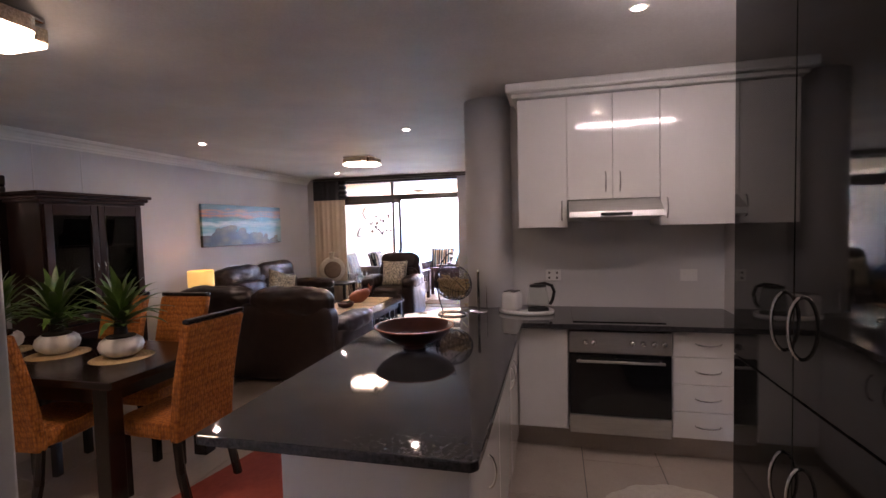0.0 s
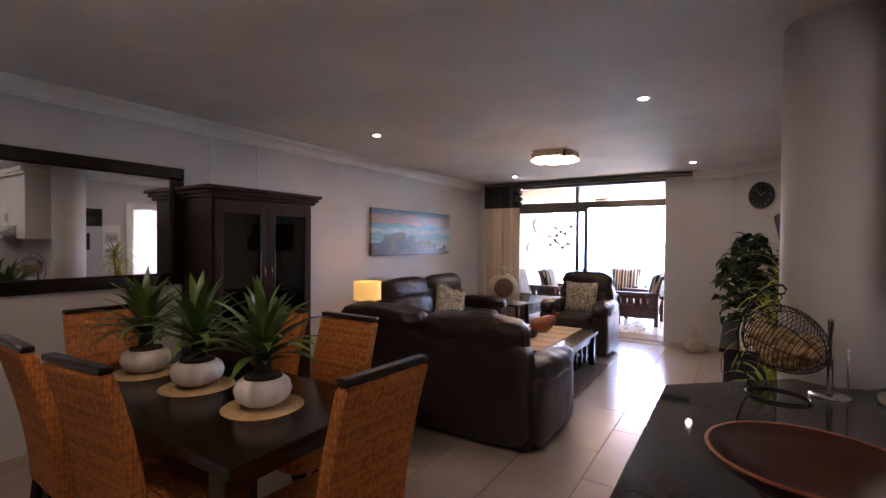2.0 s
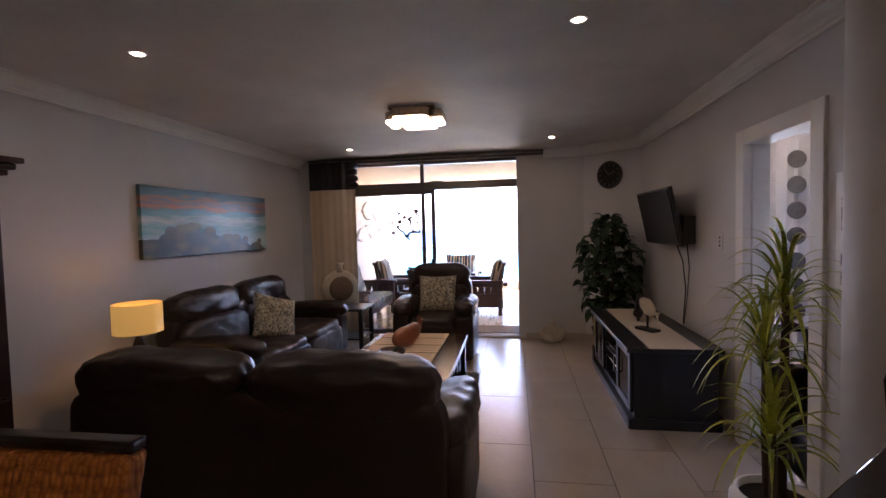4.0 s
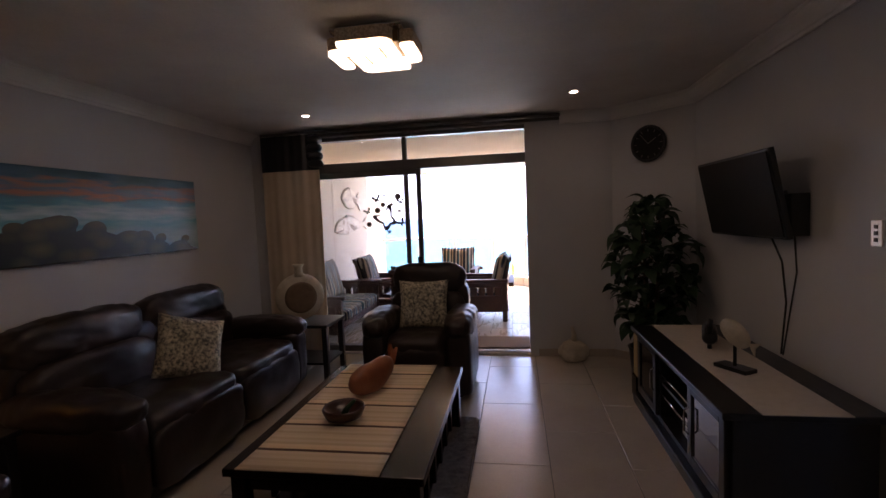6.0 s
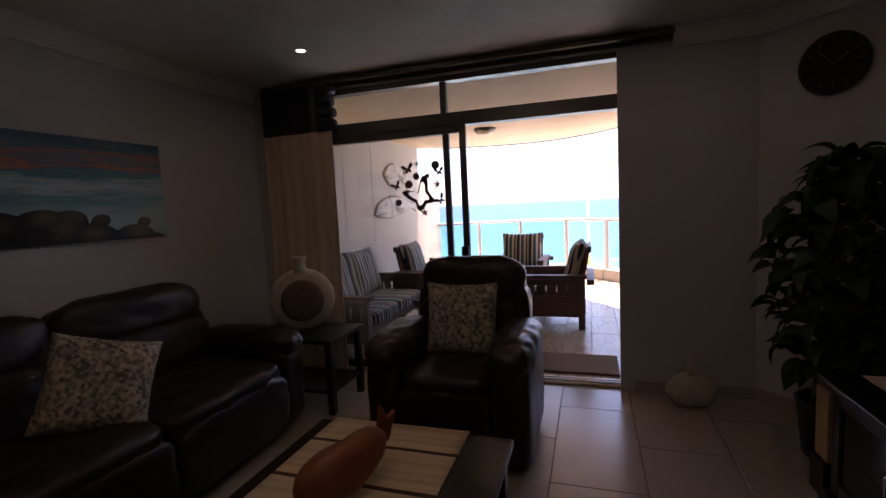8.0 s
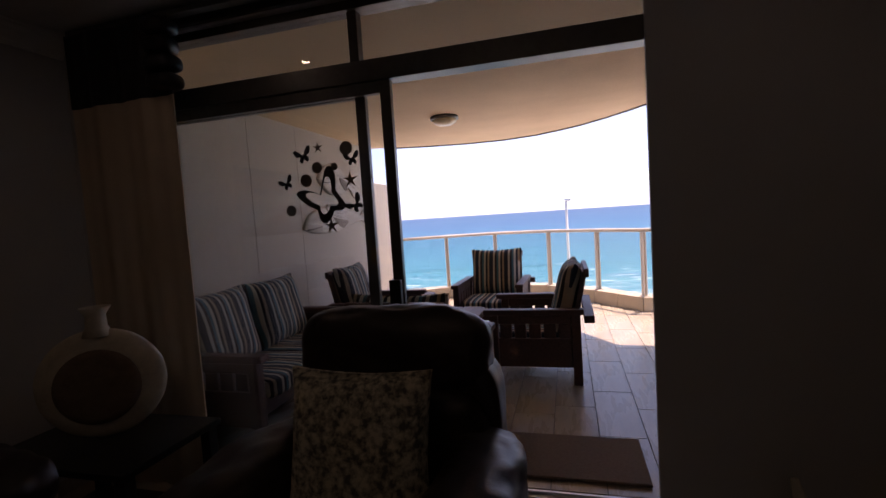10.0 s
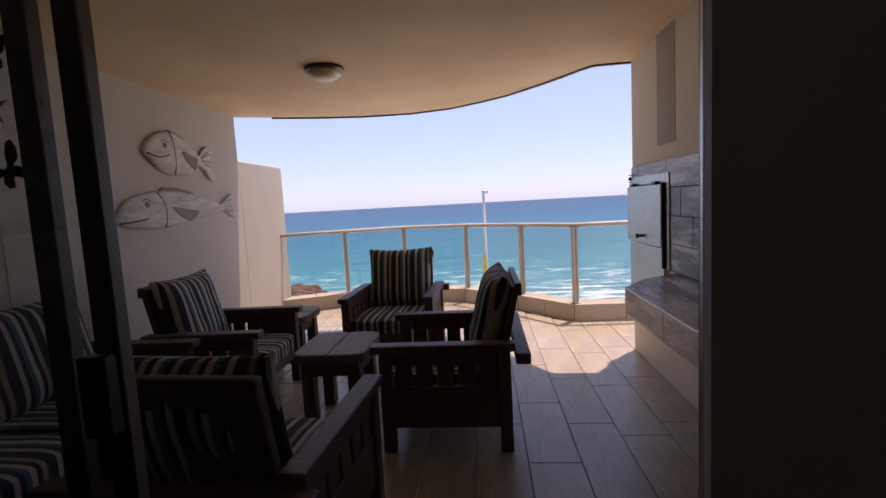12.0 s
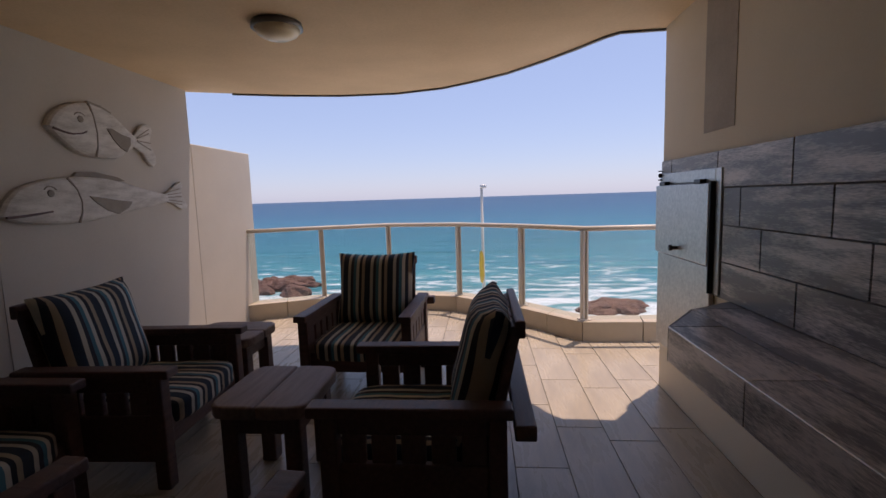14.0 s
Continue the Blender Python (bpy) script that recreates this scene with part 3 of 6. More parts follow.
obj("shade", lathe([(0.2, -0.02), (0.18, -0.07), (0.1, -0.1), (0.02, -0.11)], 28), "bedlamp", bl, smooth=True)
obj("base", lathe([(0.21, -0.025), (0.21, 0)], 28), "white", bl)
bd = thing("bed", "made bed with white linen in the bedroom", "bed", pose(1.7, 5.6, 0))
obj("base", bx(-0.8, 1.2, -0.8, 0.8, 0.0, 0.35, 0.02), "darkwood", bd)
obj("mattress", puff(-0.8, 1.2, -0.8, 0.8, 0.33, 0.66, 8, 0.006), "bedding", bd, smooth=True)
bt = thing("bedside_table", "small dark bedside table in the bedroom", "table", pose(0.62, 7.0, 0))
obj("top", bx(-0.22, 0.22, -0.2, 0.2, 0.52, 0.55, 0.005), "darkwood", bt)
for sx in (-1, 1):
    for sy in (-1, 1):
        obj("leg", bx(sx * 0.19 - 0.02, sx * 0.19 + 0.02, sy * 0.17 - 0.02, sy * 0.17 + 0.02, 0, 0.52), "darkwood", bt)
bs = thing("bedside_lamp", "bedside lamp with a cream shade", "lamp", pose(0.62, 7.0, 0.55))
obj("stem", lathe([(0.07, 0), (0.06, 0.02), (0.015, 0.03), (0.015, 0.32)], 20), "chrome", bs, smooth=True)
obj("shade", lathe([(0.16, 0.28), (0.1, 0.5), (0.097, 0.5), (0.157, 0.28)], 28, cap=False), "lace", bs, smooth=True)

# sliding doors to the balcony
sd = tagged(new("window_2"), "bronze aluminium sliding doors, one leaf slid open", "sliding door", "", "structure")
obj("frame", join(bx(DX0, DX1, YD + 0.03, YD + 0.13, 2.10, 2.205, 0.004), bx(DX0, DX1, YD + 0.03, YD + 0.13, 2.455, 2.5, 0.004), bx(-3.14, -3.09, YD + 0.05, YD + 0.11, 2.205, 2.455, 0.003),
                  bx(DX0, DX0 + 0.05, YD + 0.03, YD + 0.13, 0, 2.5, 0.004), bx(DX1 - 0.04, DX1, YD + 0.03, YD + 0.13, 0, 2.5, 0.004)), "alu", sd)
obj("track", join(bx(DX0, DX1, YD + 0.02, YD + 0.14, 0.0, 0.02, 0.003), bx(DX0, DX1, YD + 0.05, YD + 0.056, 0.02, 0.035), bx(DX0, DX1, YD + 0.1, YD + 0.106, 0.02, 0.035)), "steel", sd)


def leaf(x0, x1, y, name):
    d = obj(name, join(bx(x0, x0 + 0.055, y, y + 0.035, 0.03, 2.1, 0.003), bx(x1 - 0.055, x1, y, y + 0.035, 0.03, 2.1, 0.003), bx(x0 + 0.055, x1 - 0.055, y, y + 0.035, 0.03, 0.1, 0.003), bx(x0 + 0.055, x1 - 0.055, y, y + 0.035, 2.04, 2.1, 0.003)), "alu", sd)
    g = obj("pane", bx(x0 + 0.05, x1 - 0.05, y + 0.014, y + 0.02, 0.1, 2.05), "glass", d)
    g.visible_shadow = False
    return d


obj("seal", join(*[bx(DX1 - 0.044, DX1 - 0.04, YD + y, YD + y + 0.012, 0.03, 2.1) for y in (0.05, 0.075, 0.1)]), "steel", sd)
leaf(-4.57, -3.09, YD + 0.085, "fixed_leaf")
mv = leaf(-4.42, -2.935, YD + 0.04, "sliding_leaf")
obj("lock", bx(-3.0, -2.94, YD + 0.0, YD + 0.04, 0.95, 1.12, 0.006), "black", mv)
for x0, x1 in ((DX0 + 0.05, -3.14), (-3.09, DX1 - 0.04)):
    g = obj("pane", bx(x0, x1, YD + 0.075, YD + 0.081, 2.205, 2.455), "glass", sd)
    g.visible_shadow = False

# stickers on the fixed pane
GY = YD + 0.098


def decal(name, poly, mat, x, z, s, rot, label):
    c, q = math.cos(radians(rot)), math.sin(radians(rot))
    bm = moved(prism([(s * (c * a - q * b), s * (q * a + c * b)) for a, b in poly], 0, 0.002), pose(x, GY, z, 90))
    return tagged(obj(name, bm, mat), label, "sticker", "stickers on the glass door")


HALF = [(0.05, -0.42), (0.28, -0.75), (0.52, -0.62), (0.55, -0.3), (0.32, -0.06), (0.75, 0.05), (1.0, 0.4), (1.05, 0.78), (0.8, 0.85), (0.4, 0.55), (0.1, 0.1)]
FLY = HALF + [(-x, y) for x, y in reversed(HALF)]
STAR = [((1.0 if k % 2 == 0 else 0.3) * math.cos(math.pi * k / 5), (1.0 if k % 2 == 0 else 0.3) * math.sin(math.pi * k / 5)) for k in range(10)]
DISC = [(math.cos(math.pi * k / 9), math.sin(math.pi * k / 9)) for k in range(18)]
WINGS = [(-1.07, 0.2), (-0.92, 0.31), (-0.7, 0.33), (-0.35, 0.25), (-0.07, 0.1), (0.1, 0.6), (0.2, 1.0), (0.3, 1.12), (0.42, 1.16), (0.54, 1.07), (0.62, 0.85), (0.63, 0.55), (0.6, 0.25), (0.85, -0.1), (0.98, -0.3), (0.95, -0.46), (0.8, -0.54), (0.5, -0.53), (0.38, -0.78), (0.16, -0.98), (0.0, -0.97), (-0.13, -0.83), (-0.2, -0.47), (-0.6, -0.27), (-0.93, 0.0)]
bm = bmesh.new()
lo = [bm.verts.new((0.14 * a, 0.14 * b, 0)) for a, b in WINGS]
li = [bm.verts.new((0.14 * (0.1 + (a - 0.1) * 0.66), 0.14 * (0.02 + (b - 0.02) * 0.66), 0)) for a, b in WINGS]
for k in range(len(lo)):
    bm.faces.new((lo[k], lo[(k + 1) % len(lo)], li[(k + 1) % len(lo)], li[k]))
g = bmesh.ops.extrude_face_region(bm, geom=bm.faces[:])
for v in g["geom"]:
    if isinstance(v, bmesh.types.BMVert):
        v.co.z = 0.002
bmesh.ops.recalc_face_normals(bm, faces=bm.faces[:])
tagged(obj("butterfly_sticker", moved(bm, pose(-3.385, GY, 1.56, 90)), "sticker"), "large dark butterfly outline stuck on the glass", "sticker", "stickers on the glass door")
for x, z, s, r in ((-3.473, 1.787, 0.05, 15), (-3.586, 1.648, 0.042, 25), (-3.193, 1.746, 0.042, 10), (-3.19, 1.51, 0.05, 40)):
    decal("butterfly_sticker", FLY, "sticker", x, z, s, r, "small dark butterfly stuck on the glass")
for x, z, s in ((-3.383, 1.822, 0.032), (-3.338, 1.408, 0.045), (-3.21, 1.64, 0.045)):
    decal("starfish_sticker", STAR, "stickerbrown", x, z, s, 20, "brown starfish stuck on the glass")
for x, z, s in ((-3.222, 1.803, 0.036), (-3.397, 1.718, 0.03), (-3.467, 1.655, 0.034), (-3.572, 1.501, 0.03), (-3.297, 1.716, 0.02), (-3.115, 1.645, 0.028)):
    decal("shell_sticker", DISC, "stickerbrown", x, z, s, 0, "round brown shell stuck on the glass")

# curtain and rail
n = 46
cp = [(-4.72 + 0.68 * k / n, YD - 0.14 + 0.009 * math.sin(k * 0.31 + 0.04 * k) + 0.004 * math.sin(k * 0.9)) for k in range(n + 1)]
ct = thing("curtain", "beige floor-length curtain with a black top band, drawn aside", "curtain")
obj("cloth", prism(cp + [(x, y + 0.008) for x, y in reversed(cp)], 0.03, 2.13), "curtain", ct, smooth=False)
cq = [(x - 0.001, y - 0.004) for x, y in cp]
obj("band", prism(cq + [(x, y + 0.016) for x, y in reversed(cq)], 2.13, 2.52), "blackcloth", ct, label="black satin top band")
for k in range(4):
    obj("ruffle", puff(-4.16, -4.0, YD - 0.22, YD - 0.07, 2.15 + 0.09 * k, 2.235 + 0.09 * k, 3, 0.008, 8, k), "blackcloth", ct, smooth=True)
cr = thing("curtain_rail", "dark double curtain rail above the sliding doors", "curtain rail")
obj("rail", join(bx(-4.74, -1.43, YD - 0.12, YD - 0.06, 2.53, 2.56, 0.004), bx(-4.74, -1.43, YD - 0.03, YD, 2.51, 2.58, 0.004)), "alu", cr)

# ---- kitchen ----
TOP = [(-1.16, 1.25), (-0.24, 1.25), (-0.22, 1.27), (-0.22, 3.12), (1.14, 3.12), (1.21, 3.12), (1.21, 3.80), (-0.62, 3.80), (-1.18, 3.3), (-1.18, 1.27)]
ck = thing("kitchen_counter", "black granite counter on white gloss units, with a peninsula", "counter")
obj("worktop", prism(TOP, 0.865, 0.9, 0.006), "granite", ck, label="polished black granite worktop")
obj("plinth", join(bx(-0.86, -0.33, 1.5, 3.7, 0, 0.1), bx(-0.33, 1.14, 3.28, 3.78, 0, 0.14)), "tile", ck)
obj("end_panel", bx(-0.9, -0.26, 1.33, 1.36, 0.0, 0.865, 0.003), "gloss", ck)
obj("body", join(bx(-0.9, -0.28, 1.36, 3.5, 0.1, 0.865), bx(-0.26, 0.075, 3.2, 3.79, 0.16, 0.865), bx(0.72, 1.14, 3.2, 3.79, 0.16, 0.865), bx(0.075, 0.72, 3.3, 3.79, 0.14, 0.2)), "gloss", ck)


def bow(length=0.13, out=0.03):
    pts = [(math.cos(math.pi * k / 10) * length / 2, -math.sin(math.pi * k / 10) * out, 0) for k in range(11)]
    return tube(pts, 0.005, 8)


for y0, y1, hy, hz in ((1.36, 2.08, 1.72, 0.62), (2.08, 2.66, 2.59, 0.7), (2.66, 3.18, 2.72, 0.7)):
    d = obj("door", bx(-0.28, -0.262, y0 + 0.003, y1 - 0.003, 0.105, 0.85, 0.003), "gloss", ck)
    obj("handle", bow(), "chrome", d, pose(-0.262, hy, hz, 0, 90, 90) @ pose(0, 0, 0, 0, 0, 0), True)
d = obj("door", bx(-0.255, 0.07, 3.182, 3.2, 0.17, 0.85, 0.003), "gloss", ck)
for k in range(4):
    z0 = 0.16 + 0.1775 * k
    d = obj("drawer", bx(0.725, 1.135, 3.182, 3.2, z0 + 0.003, z0 + 0.174, 0.003), "gloss", ck)
    obj("handle", bow(0.15, 0.022), "chrome", d, pose(0.93, 3.182, z0 + 0.09) @ pose(0, 0, 0, 40), True)
fixed("trim_kitchen_post", bx(1.145, 1.218, 3.05, 3.115, 0, 2.45, 0.004), "white", "white painted upright at the end of the units", category="trim")
fixed("trim_kitchen_post_cap", join(bx(1.12, 1.219, 3.03, 3.116, 2.45, 2.5, 0.01), bx(1.1, 1.219, 3.01, 3.116, 2.5, CZ, 0.012)), "white", "white moulded cap of the upright", category="trim")
ov = thing("oven", "built-in stainless steel oven with black glass door", "oven", pose(0.398, 3.17, 0.2))
obj("panel", bx(-0.315, 0.315, -0.005, 0.1, 0.5, 0.645, 0.004), "steel", ov)
for x in (-0.21, -0.16, 0.08, 0.145, 0.21, 0.27):
    obj("knob", lathe([(0.02, 0), (0.02, 0.006), (0.015, 0.01), (0.014, 0.028)], 16), "chrome", ov, pose(x, -0.005, 0.575, 90), True)
obj("door", bx(-0.315, 0.315, -0.01, 0.1, 0.085, 0.495, 0.004), "blackglass", ov, label="black glass oven door")
obj("handle", join(tube([(-0.27, -0.045, 0.455), (0.27, -0.045, 0.455)], 0.009), tube([(-0.25, -0.045, 0.455), (-0.25, 0, 0.455)], 0.006), tube([(0.25, -0.045, 0.455), (0.25, 0, 0.455)], 0.006)), "steel", ov, smooth=True)
obj("drawer", bx(-0.315, 0.315, -0.008, 0.1, -0.045, 0.08, 0.004), "steel", ov)
hb = thing("hob", "flush black glass hob in the worktop", "hob", pose(0.4, 3.45, 0.901))
obj("glass", bx(-0.29, 0.29, -0.25, 0.25, 0, 0.005, 0.002), "blackglass", hb)

uc = thing("wall_cabinet", "white gloss kitchen wall cabinets with chrome handles", "cabinet")
obj("body", join(bx(-0.26, 0.09, 3.47, 3.805, 1.535, 2.47), bx(0.09, 0.705, 3.47, 3.805, 1.73, 2.47), bx(0.705, 1.21, 3.47, 3.805, 1.535, 2.47)), "gloss", uc)
for x0, x1, z0, hx in ((-0.26, 0.09, 1.535, 0.05), (0.09, 0.398, 1.73, 0.35), (0.398, 0.705, 1.73, 0.445), (0.705, 1.21, 1.535, 0.75)):
    d = obj("door", bx(x0 + 0.002, x1 - 0.002, 3.45, 3.47, z0, 2.465, 0.003), "gloss", uc)
    obj("handle", bow(0.14), "chrome", d, pose(hx, 3.45, z0 + 0.12, 0, 90, 0), True)
obj("cornice", join(bx(-0.3, 1.215, 3.42, 3.805, 2.475, 2.51, 0.01), bx(-0.34, 1.215, 3.38, 3.805, 2.51, 2.578, 0.016)), "white", uc)
hd = thing("cooker_hood", "slim stainless steel cooker hood under the cabinet", "cooker hood")
obj("body", moved(prism([(3.27, 1.60), (3.80, 1.575), (3.80, 1.725), (3.45, 1.725), (3.28, 1.64)], 0.095, 0.7, 0.003), Matrix(((0, 0, 1, 0), (1, 0, 0, 0), (0, 1, 0, 0), (0, 0, 0, 1)))), "steel", hd)
obj("slot", bx(0.3, 0.5, 3.262, 3.275, 1.612, 1.63, 0.002), "black", hd)

tc = thing("tall_cupboard", "tall black high-gloss cupboard with bow handles", "cupboard")
obj("body", bx(0.662, 1.215, 0.14, 1.9, 0.06, CZ - 0.01), "blackgloss", tc)
for y0, y1 in ((0.14, 0.58), (0.58, 1.02), (1.02, 1.46), (1.46, 1.9)):
    for z0, z1, hz in ((0.08, 1.065, 0.80), (1.071, CZ - 0.02, 1.27)):
        d = obj("door", bx(0.64, 0.662, y0 + 0.002, y1 - 0.002, z0, z1, 0.002), "blackgloss", tc)
        hy = y0 + 0.05 if y0 > 1.4 or 0.5 < y0 < 0.6 else y1 - 0.05
        obj("handle", bow(0.17, 0.035), "chrome", d, pose(0.64, hy, hz, 0, 90, -90), True)

# things on the counter
bw = thing("wooden_bowl", "wide dark turned wooden bowl on the counter", "bowl", pose(-0.765, 2.42, 0.9))
obj("body", lathe([(0.05, 0.0), (0.065, 0.004), (0.06, 0.02), (0.12, 0.042), (0.19, 0.088), (0.216, 0.121), (0.219, 0.125), (0.211, 0.125), (0.18, 0.09), (0.11, 0.048), (0.02, 0.032)], 48), "bowl", bw, smooth=True)
obj("rim", lathe([(0.2115, 0.122), (0.2195, 0.122), (0.2195, 0.127), (0.2115, 0.127), (0.2115, 0.122)], 48, cap=False), "fishwood", bw)
hk = thing("egg_basket", "black wire egg-shaped basket of corks hanging from a bowed stand", "basket", pose(-0.764, 3.375, 0.9, 0, 0, -40))
bow_pts = [(-0.115, 0.008), (-0.15, 0.07), (-0.178, 0.15), (-0.184, 0.23), (-0.165, 0.31), (-0.12, 0.385), (-0.06, 0.44), (-0.015, 0.462), (0.015, 0.462), (0.028, 0.447), (0.02, 0.43), (-0.002, 0.424), (-0.014, 0.43)]
obj("stand", join(tube([(0.115 * math.cos(a), 0.1 * math.sin(a), 0.006) for a in [2 * math.pi * k / 32 for k in range(33)]], 0.005), tube([(x, 0, z) for x, z in bow_pts], 0.005)), "wire", hk, smooth=True)
EGG = pose(0.03, 0, 0.24, 0, 20, 0)
ring = []
for k in range(21):
    u = -0.95 + 1.9 * k / 20
    rr = 0.13 * math.sqrt(1 - u * u) * (1 - 0.14 * u)
    ring.append(tube([(0.158 * u, rr * math.cos(b), rr * math.sin(b)) for b in [2 * math.pi * j / 28 for j in range(29)]], 0.0016, 5))
for b in [math.pi * j / 4 for j in range(8)]:
    ring.append(tube([(0.158 * u, 0.13 * math.sqrt(1 - u * u) * (1 - 0.14 * u) * math.cos(b), 0.13 * math.sqrt(1 - u * u) * (1 - 0.14 * u) * math.sin(b)) for u in [-1 + j / 10 for j in range(21)]], 0.0022, 5))
obj("basket", moved(join(*ring), EGG), "wire", hk, smooth=True)
obj("hook", tube([(0.004, 0, 0.426), (0.012, 0, 0.41), (-0.004, 0, 0.395), (0.01, 0, 0.38), (0.004, 0, 0.35)], 0.003, 6), "wire", hk, smooth=True)
rnd = random.Random(4)
cork = []
while len(cork) < 170:
    q = Vector((rnd.uniform(-1, 1), rnd.uniform(-1, 1), rnd.uniform(-1, 1)))
    if q.length > 0.86:
        continue
    p_ = EGG @ Vector((0.15 * q.x, 0.124 * q.y, 0.124 * q.z))
    if p_.z > 0.262 - 0.2 * (p_.x - 0.03) + rnd.uniform(-0.02, 0.015):
        continue
    cork.append(moved(lathe([(0.010, -0.019), (0.0115, -0.016), (0.0115, 0.016), (0.010, 0.019)], 8), pose(*p_, rnd.uniform(0, 180), rnd.uniform(0, 180))))
tagged(obj("corks", join(*cork), "straw", hk, smooth=False), "bottle corks", kind="stuff")
ph = thing("paper_towel_holder", "chrome paper towel stand, empty", "kitchen stand", pose(-0.58, 3.5, 0.9))
obj("base", lathe([(0.07, 0), (0.07, 0.008), (0.012, 0.012)], 28), "chrome", ph, smooth=True)
obj("rod", join(lathe([(0.011, 0.01), (0.011, 0.31), (0.013, 0.315), (0.006, 0.325)], 14), tube([(0.06, 0.02, 0.01), (0.06, 0.02, 0.2)], 0.004)), "chrome", ph, smooth=True)
tr = thing("tea_tray", "oval white plastic tray on the counter", "tray", pose(-0.22, 3.5, 0.901, 0, 0, -8))
ov2 = lathe([(0.98, 0.0), (1.0, 0.006), (1.0, 0.03), (0.97, 0.03), (0.96, 0.01), (0.1, 0.008)], 40)
obj("body", moved(ov2, Matrix.Diagonal((0.21, 0.13, 1, 1))), "gloss", tr, smooth=True)
ts = thing("toaster", "small white rounded toaster on the tray", "toaster", pose(-0.325, 3.51, 0.912, 0, 0, -20))
obj("body", puff(-0.065, 0.065, -0.07, 0.07, 0, 0.15, 5, 0), "gloss", ts, smooth=True)
obj("slots", join(bx(-0.045, -0.012, -0.05, 0.05, 0.146, 0.152), bx(0.012, 0.045, -0.05, 0.05, 0.146, 0.152)), "black", ts)
kt = thing("kettle", "glass kettle with black handle and base on the tray", "kettle", pose(-0.13, 3.49, 0.912))
kb = obj("body", lathe([(0.072, 0.03), (0.08, 0.05), (0.08, 0.09), (0.066, 0.17), (0.06, 0.19)], 28), "railglass", kt, smooth=True)
kb.visible_shadow = False
obj("base", lathe([(0.078, 0), (0.08, 0.02), (0.074, 0.03)], 28), "black", kt, smooth=True)
obj("lid", lathe([(0.063, 0.187), (0.062, 0.2), (0.03, 0.206)], 28), "black", kt, smooth=True)
obj("handle", tube([(-0.03, 0, 0.2), (0.05, 0, 0.212), (0.1, 0, 0.195), (0.118, 0, 0.15), (0.105, 0, 0.09), (0.085, 0, 0.055)], 0.012), "black", kt, smooth=True)
for nm, x, w, lab in (("wall_socket", -0.02, 0.06, "white double wall socket above the worktop"), ("cooker_switch", 0.975, 0.06, "white cooker switch plate on the wall")):
    t_ = thing(nm, lab, "socket", pose(x, 3.805, 1.15))
    obj("plate", bx(-w, w, -0.008, 0, -0.045, 0.045, 0.003), "gloss", t_)
    for a in (-0.03, 0.03):
        for b in ((-0.02, 0.02) if nm == "wall_socket" else (0.0,)):
            obj("switch", bx(a - 0.008, a + 0.008, -0.012, -0.008, b - 0.008, b + 0.008), "grout" if nm == "wall_socket" else "gloss", t_)
sm = thing("shag_mat", "round white shaggy mat on the kitchen floor", "mat", pose(0.62, 2.42, 0.008))
obj("pile", lathe([(0.40, 0), (0.42, 0.012), (0.36, 0.024), (0.05, 0.026)], 60, 46, 0.05), "shag", sm)
rm = thing("red_mat", "red woven floor mat with black squares", "mat", pose(-1.75, 2.35, 0.006, 0, 0, -12))
obj("cloth", bx(-0.42, 0.42, -0.62, 0.62, 0, 0.008, 0.003), "redmat", rm)
for k in range(7):
    obj("square", moved(bx(-0.025, 0.025, -0.035, 0.035, 0.008, 0.0095), pose(0.3 if k < 4 else 0.22, -0.45 + 0.15 * k, 0, 0, 0, 20)), "black", rm)

# ---- dining corner ----
dt = thing("dining_table", "dark polished wooden dining table", "table", pose(-3.23, 2.37, 0))
obj("top", bx(-0.9, 0.9, -0.43, 0.43, 0.725, 0.77, 0.008), "darkwood", dt)
obj("apron", join(bx(-0.78, 0.78, -0.36, -0.335, 0.62, 0.725), bx(-0.78, 0.78, 0.335, 0.36, 0.62, 0.725), bx(-0.78, -0.755, -0.335, 0.335, 0.62, 0.725), bx(0.755, 0.78, -0.335, 0.335, 0.62, 0.725)), "darkwood", dt)
for sx in (-1, 1):
    for sy in (-1, 1):
        obj("leg", bx(sx * 0.78 - 0.05, sx * 0.78 + 0.05, sy * 0.35 - 0.05, sy * 0.35 + 0.05, 0, 0.725, 0.006), "darkwood", dt)


def dining_chair():
    """Faces +y; seat centre at the origin."""
    c = thing("dining_chair", "orange woven dining chair with dark wooden legs and top rail", "chair", None, "chairs round the dining table")
    obj("seat", puff(-0.22, 0.22, -0.2, 0.24, 0.38, 0.5, 6, 0.004, 14), "wicker", c, smooth=True)
    bm = bx(-0.215, 0.215, -0.03, 0.03, 0.0, 0.68, 0.015)
    bmesh.ops.subdivide_edges(bm, edges=[e for e in bm.edges if abs(e.verts[0].co.z - e.verts[1].co.z) > 0.3], cuts=8)
    for v in bm.verts:
        z = v.co.z
        v.co.y += -0.2 - 0.13 * (z / 0.68) ** 1.6
        v.co.z += 0.38
        v.co.x *= 1 - 0.02 * z
    obj("backrest", bm, "wicker", c)
    obj("top_rail", bx(-0.212, 0.212, -0.355, -0.305, 1.062, 1.09, 0.008), "darkwood", c)
    for sx in (-1, 1):
        obj("leg", moved(bx(-0.022, 0.022, -0.022, 0.022, 0, 0.4, 0.004), pose(sx * 0.19, 0.2, 0)), "darkwood", c)
        obj("leg", tube([(sx * 0.19, -0.27, 0), (sx * 0.19, -0.22, 0.2), (sx * 0.19, -0.2, 0.4)], 0.026, 6), "darkwood", c)
    return c


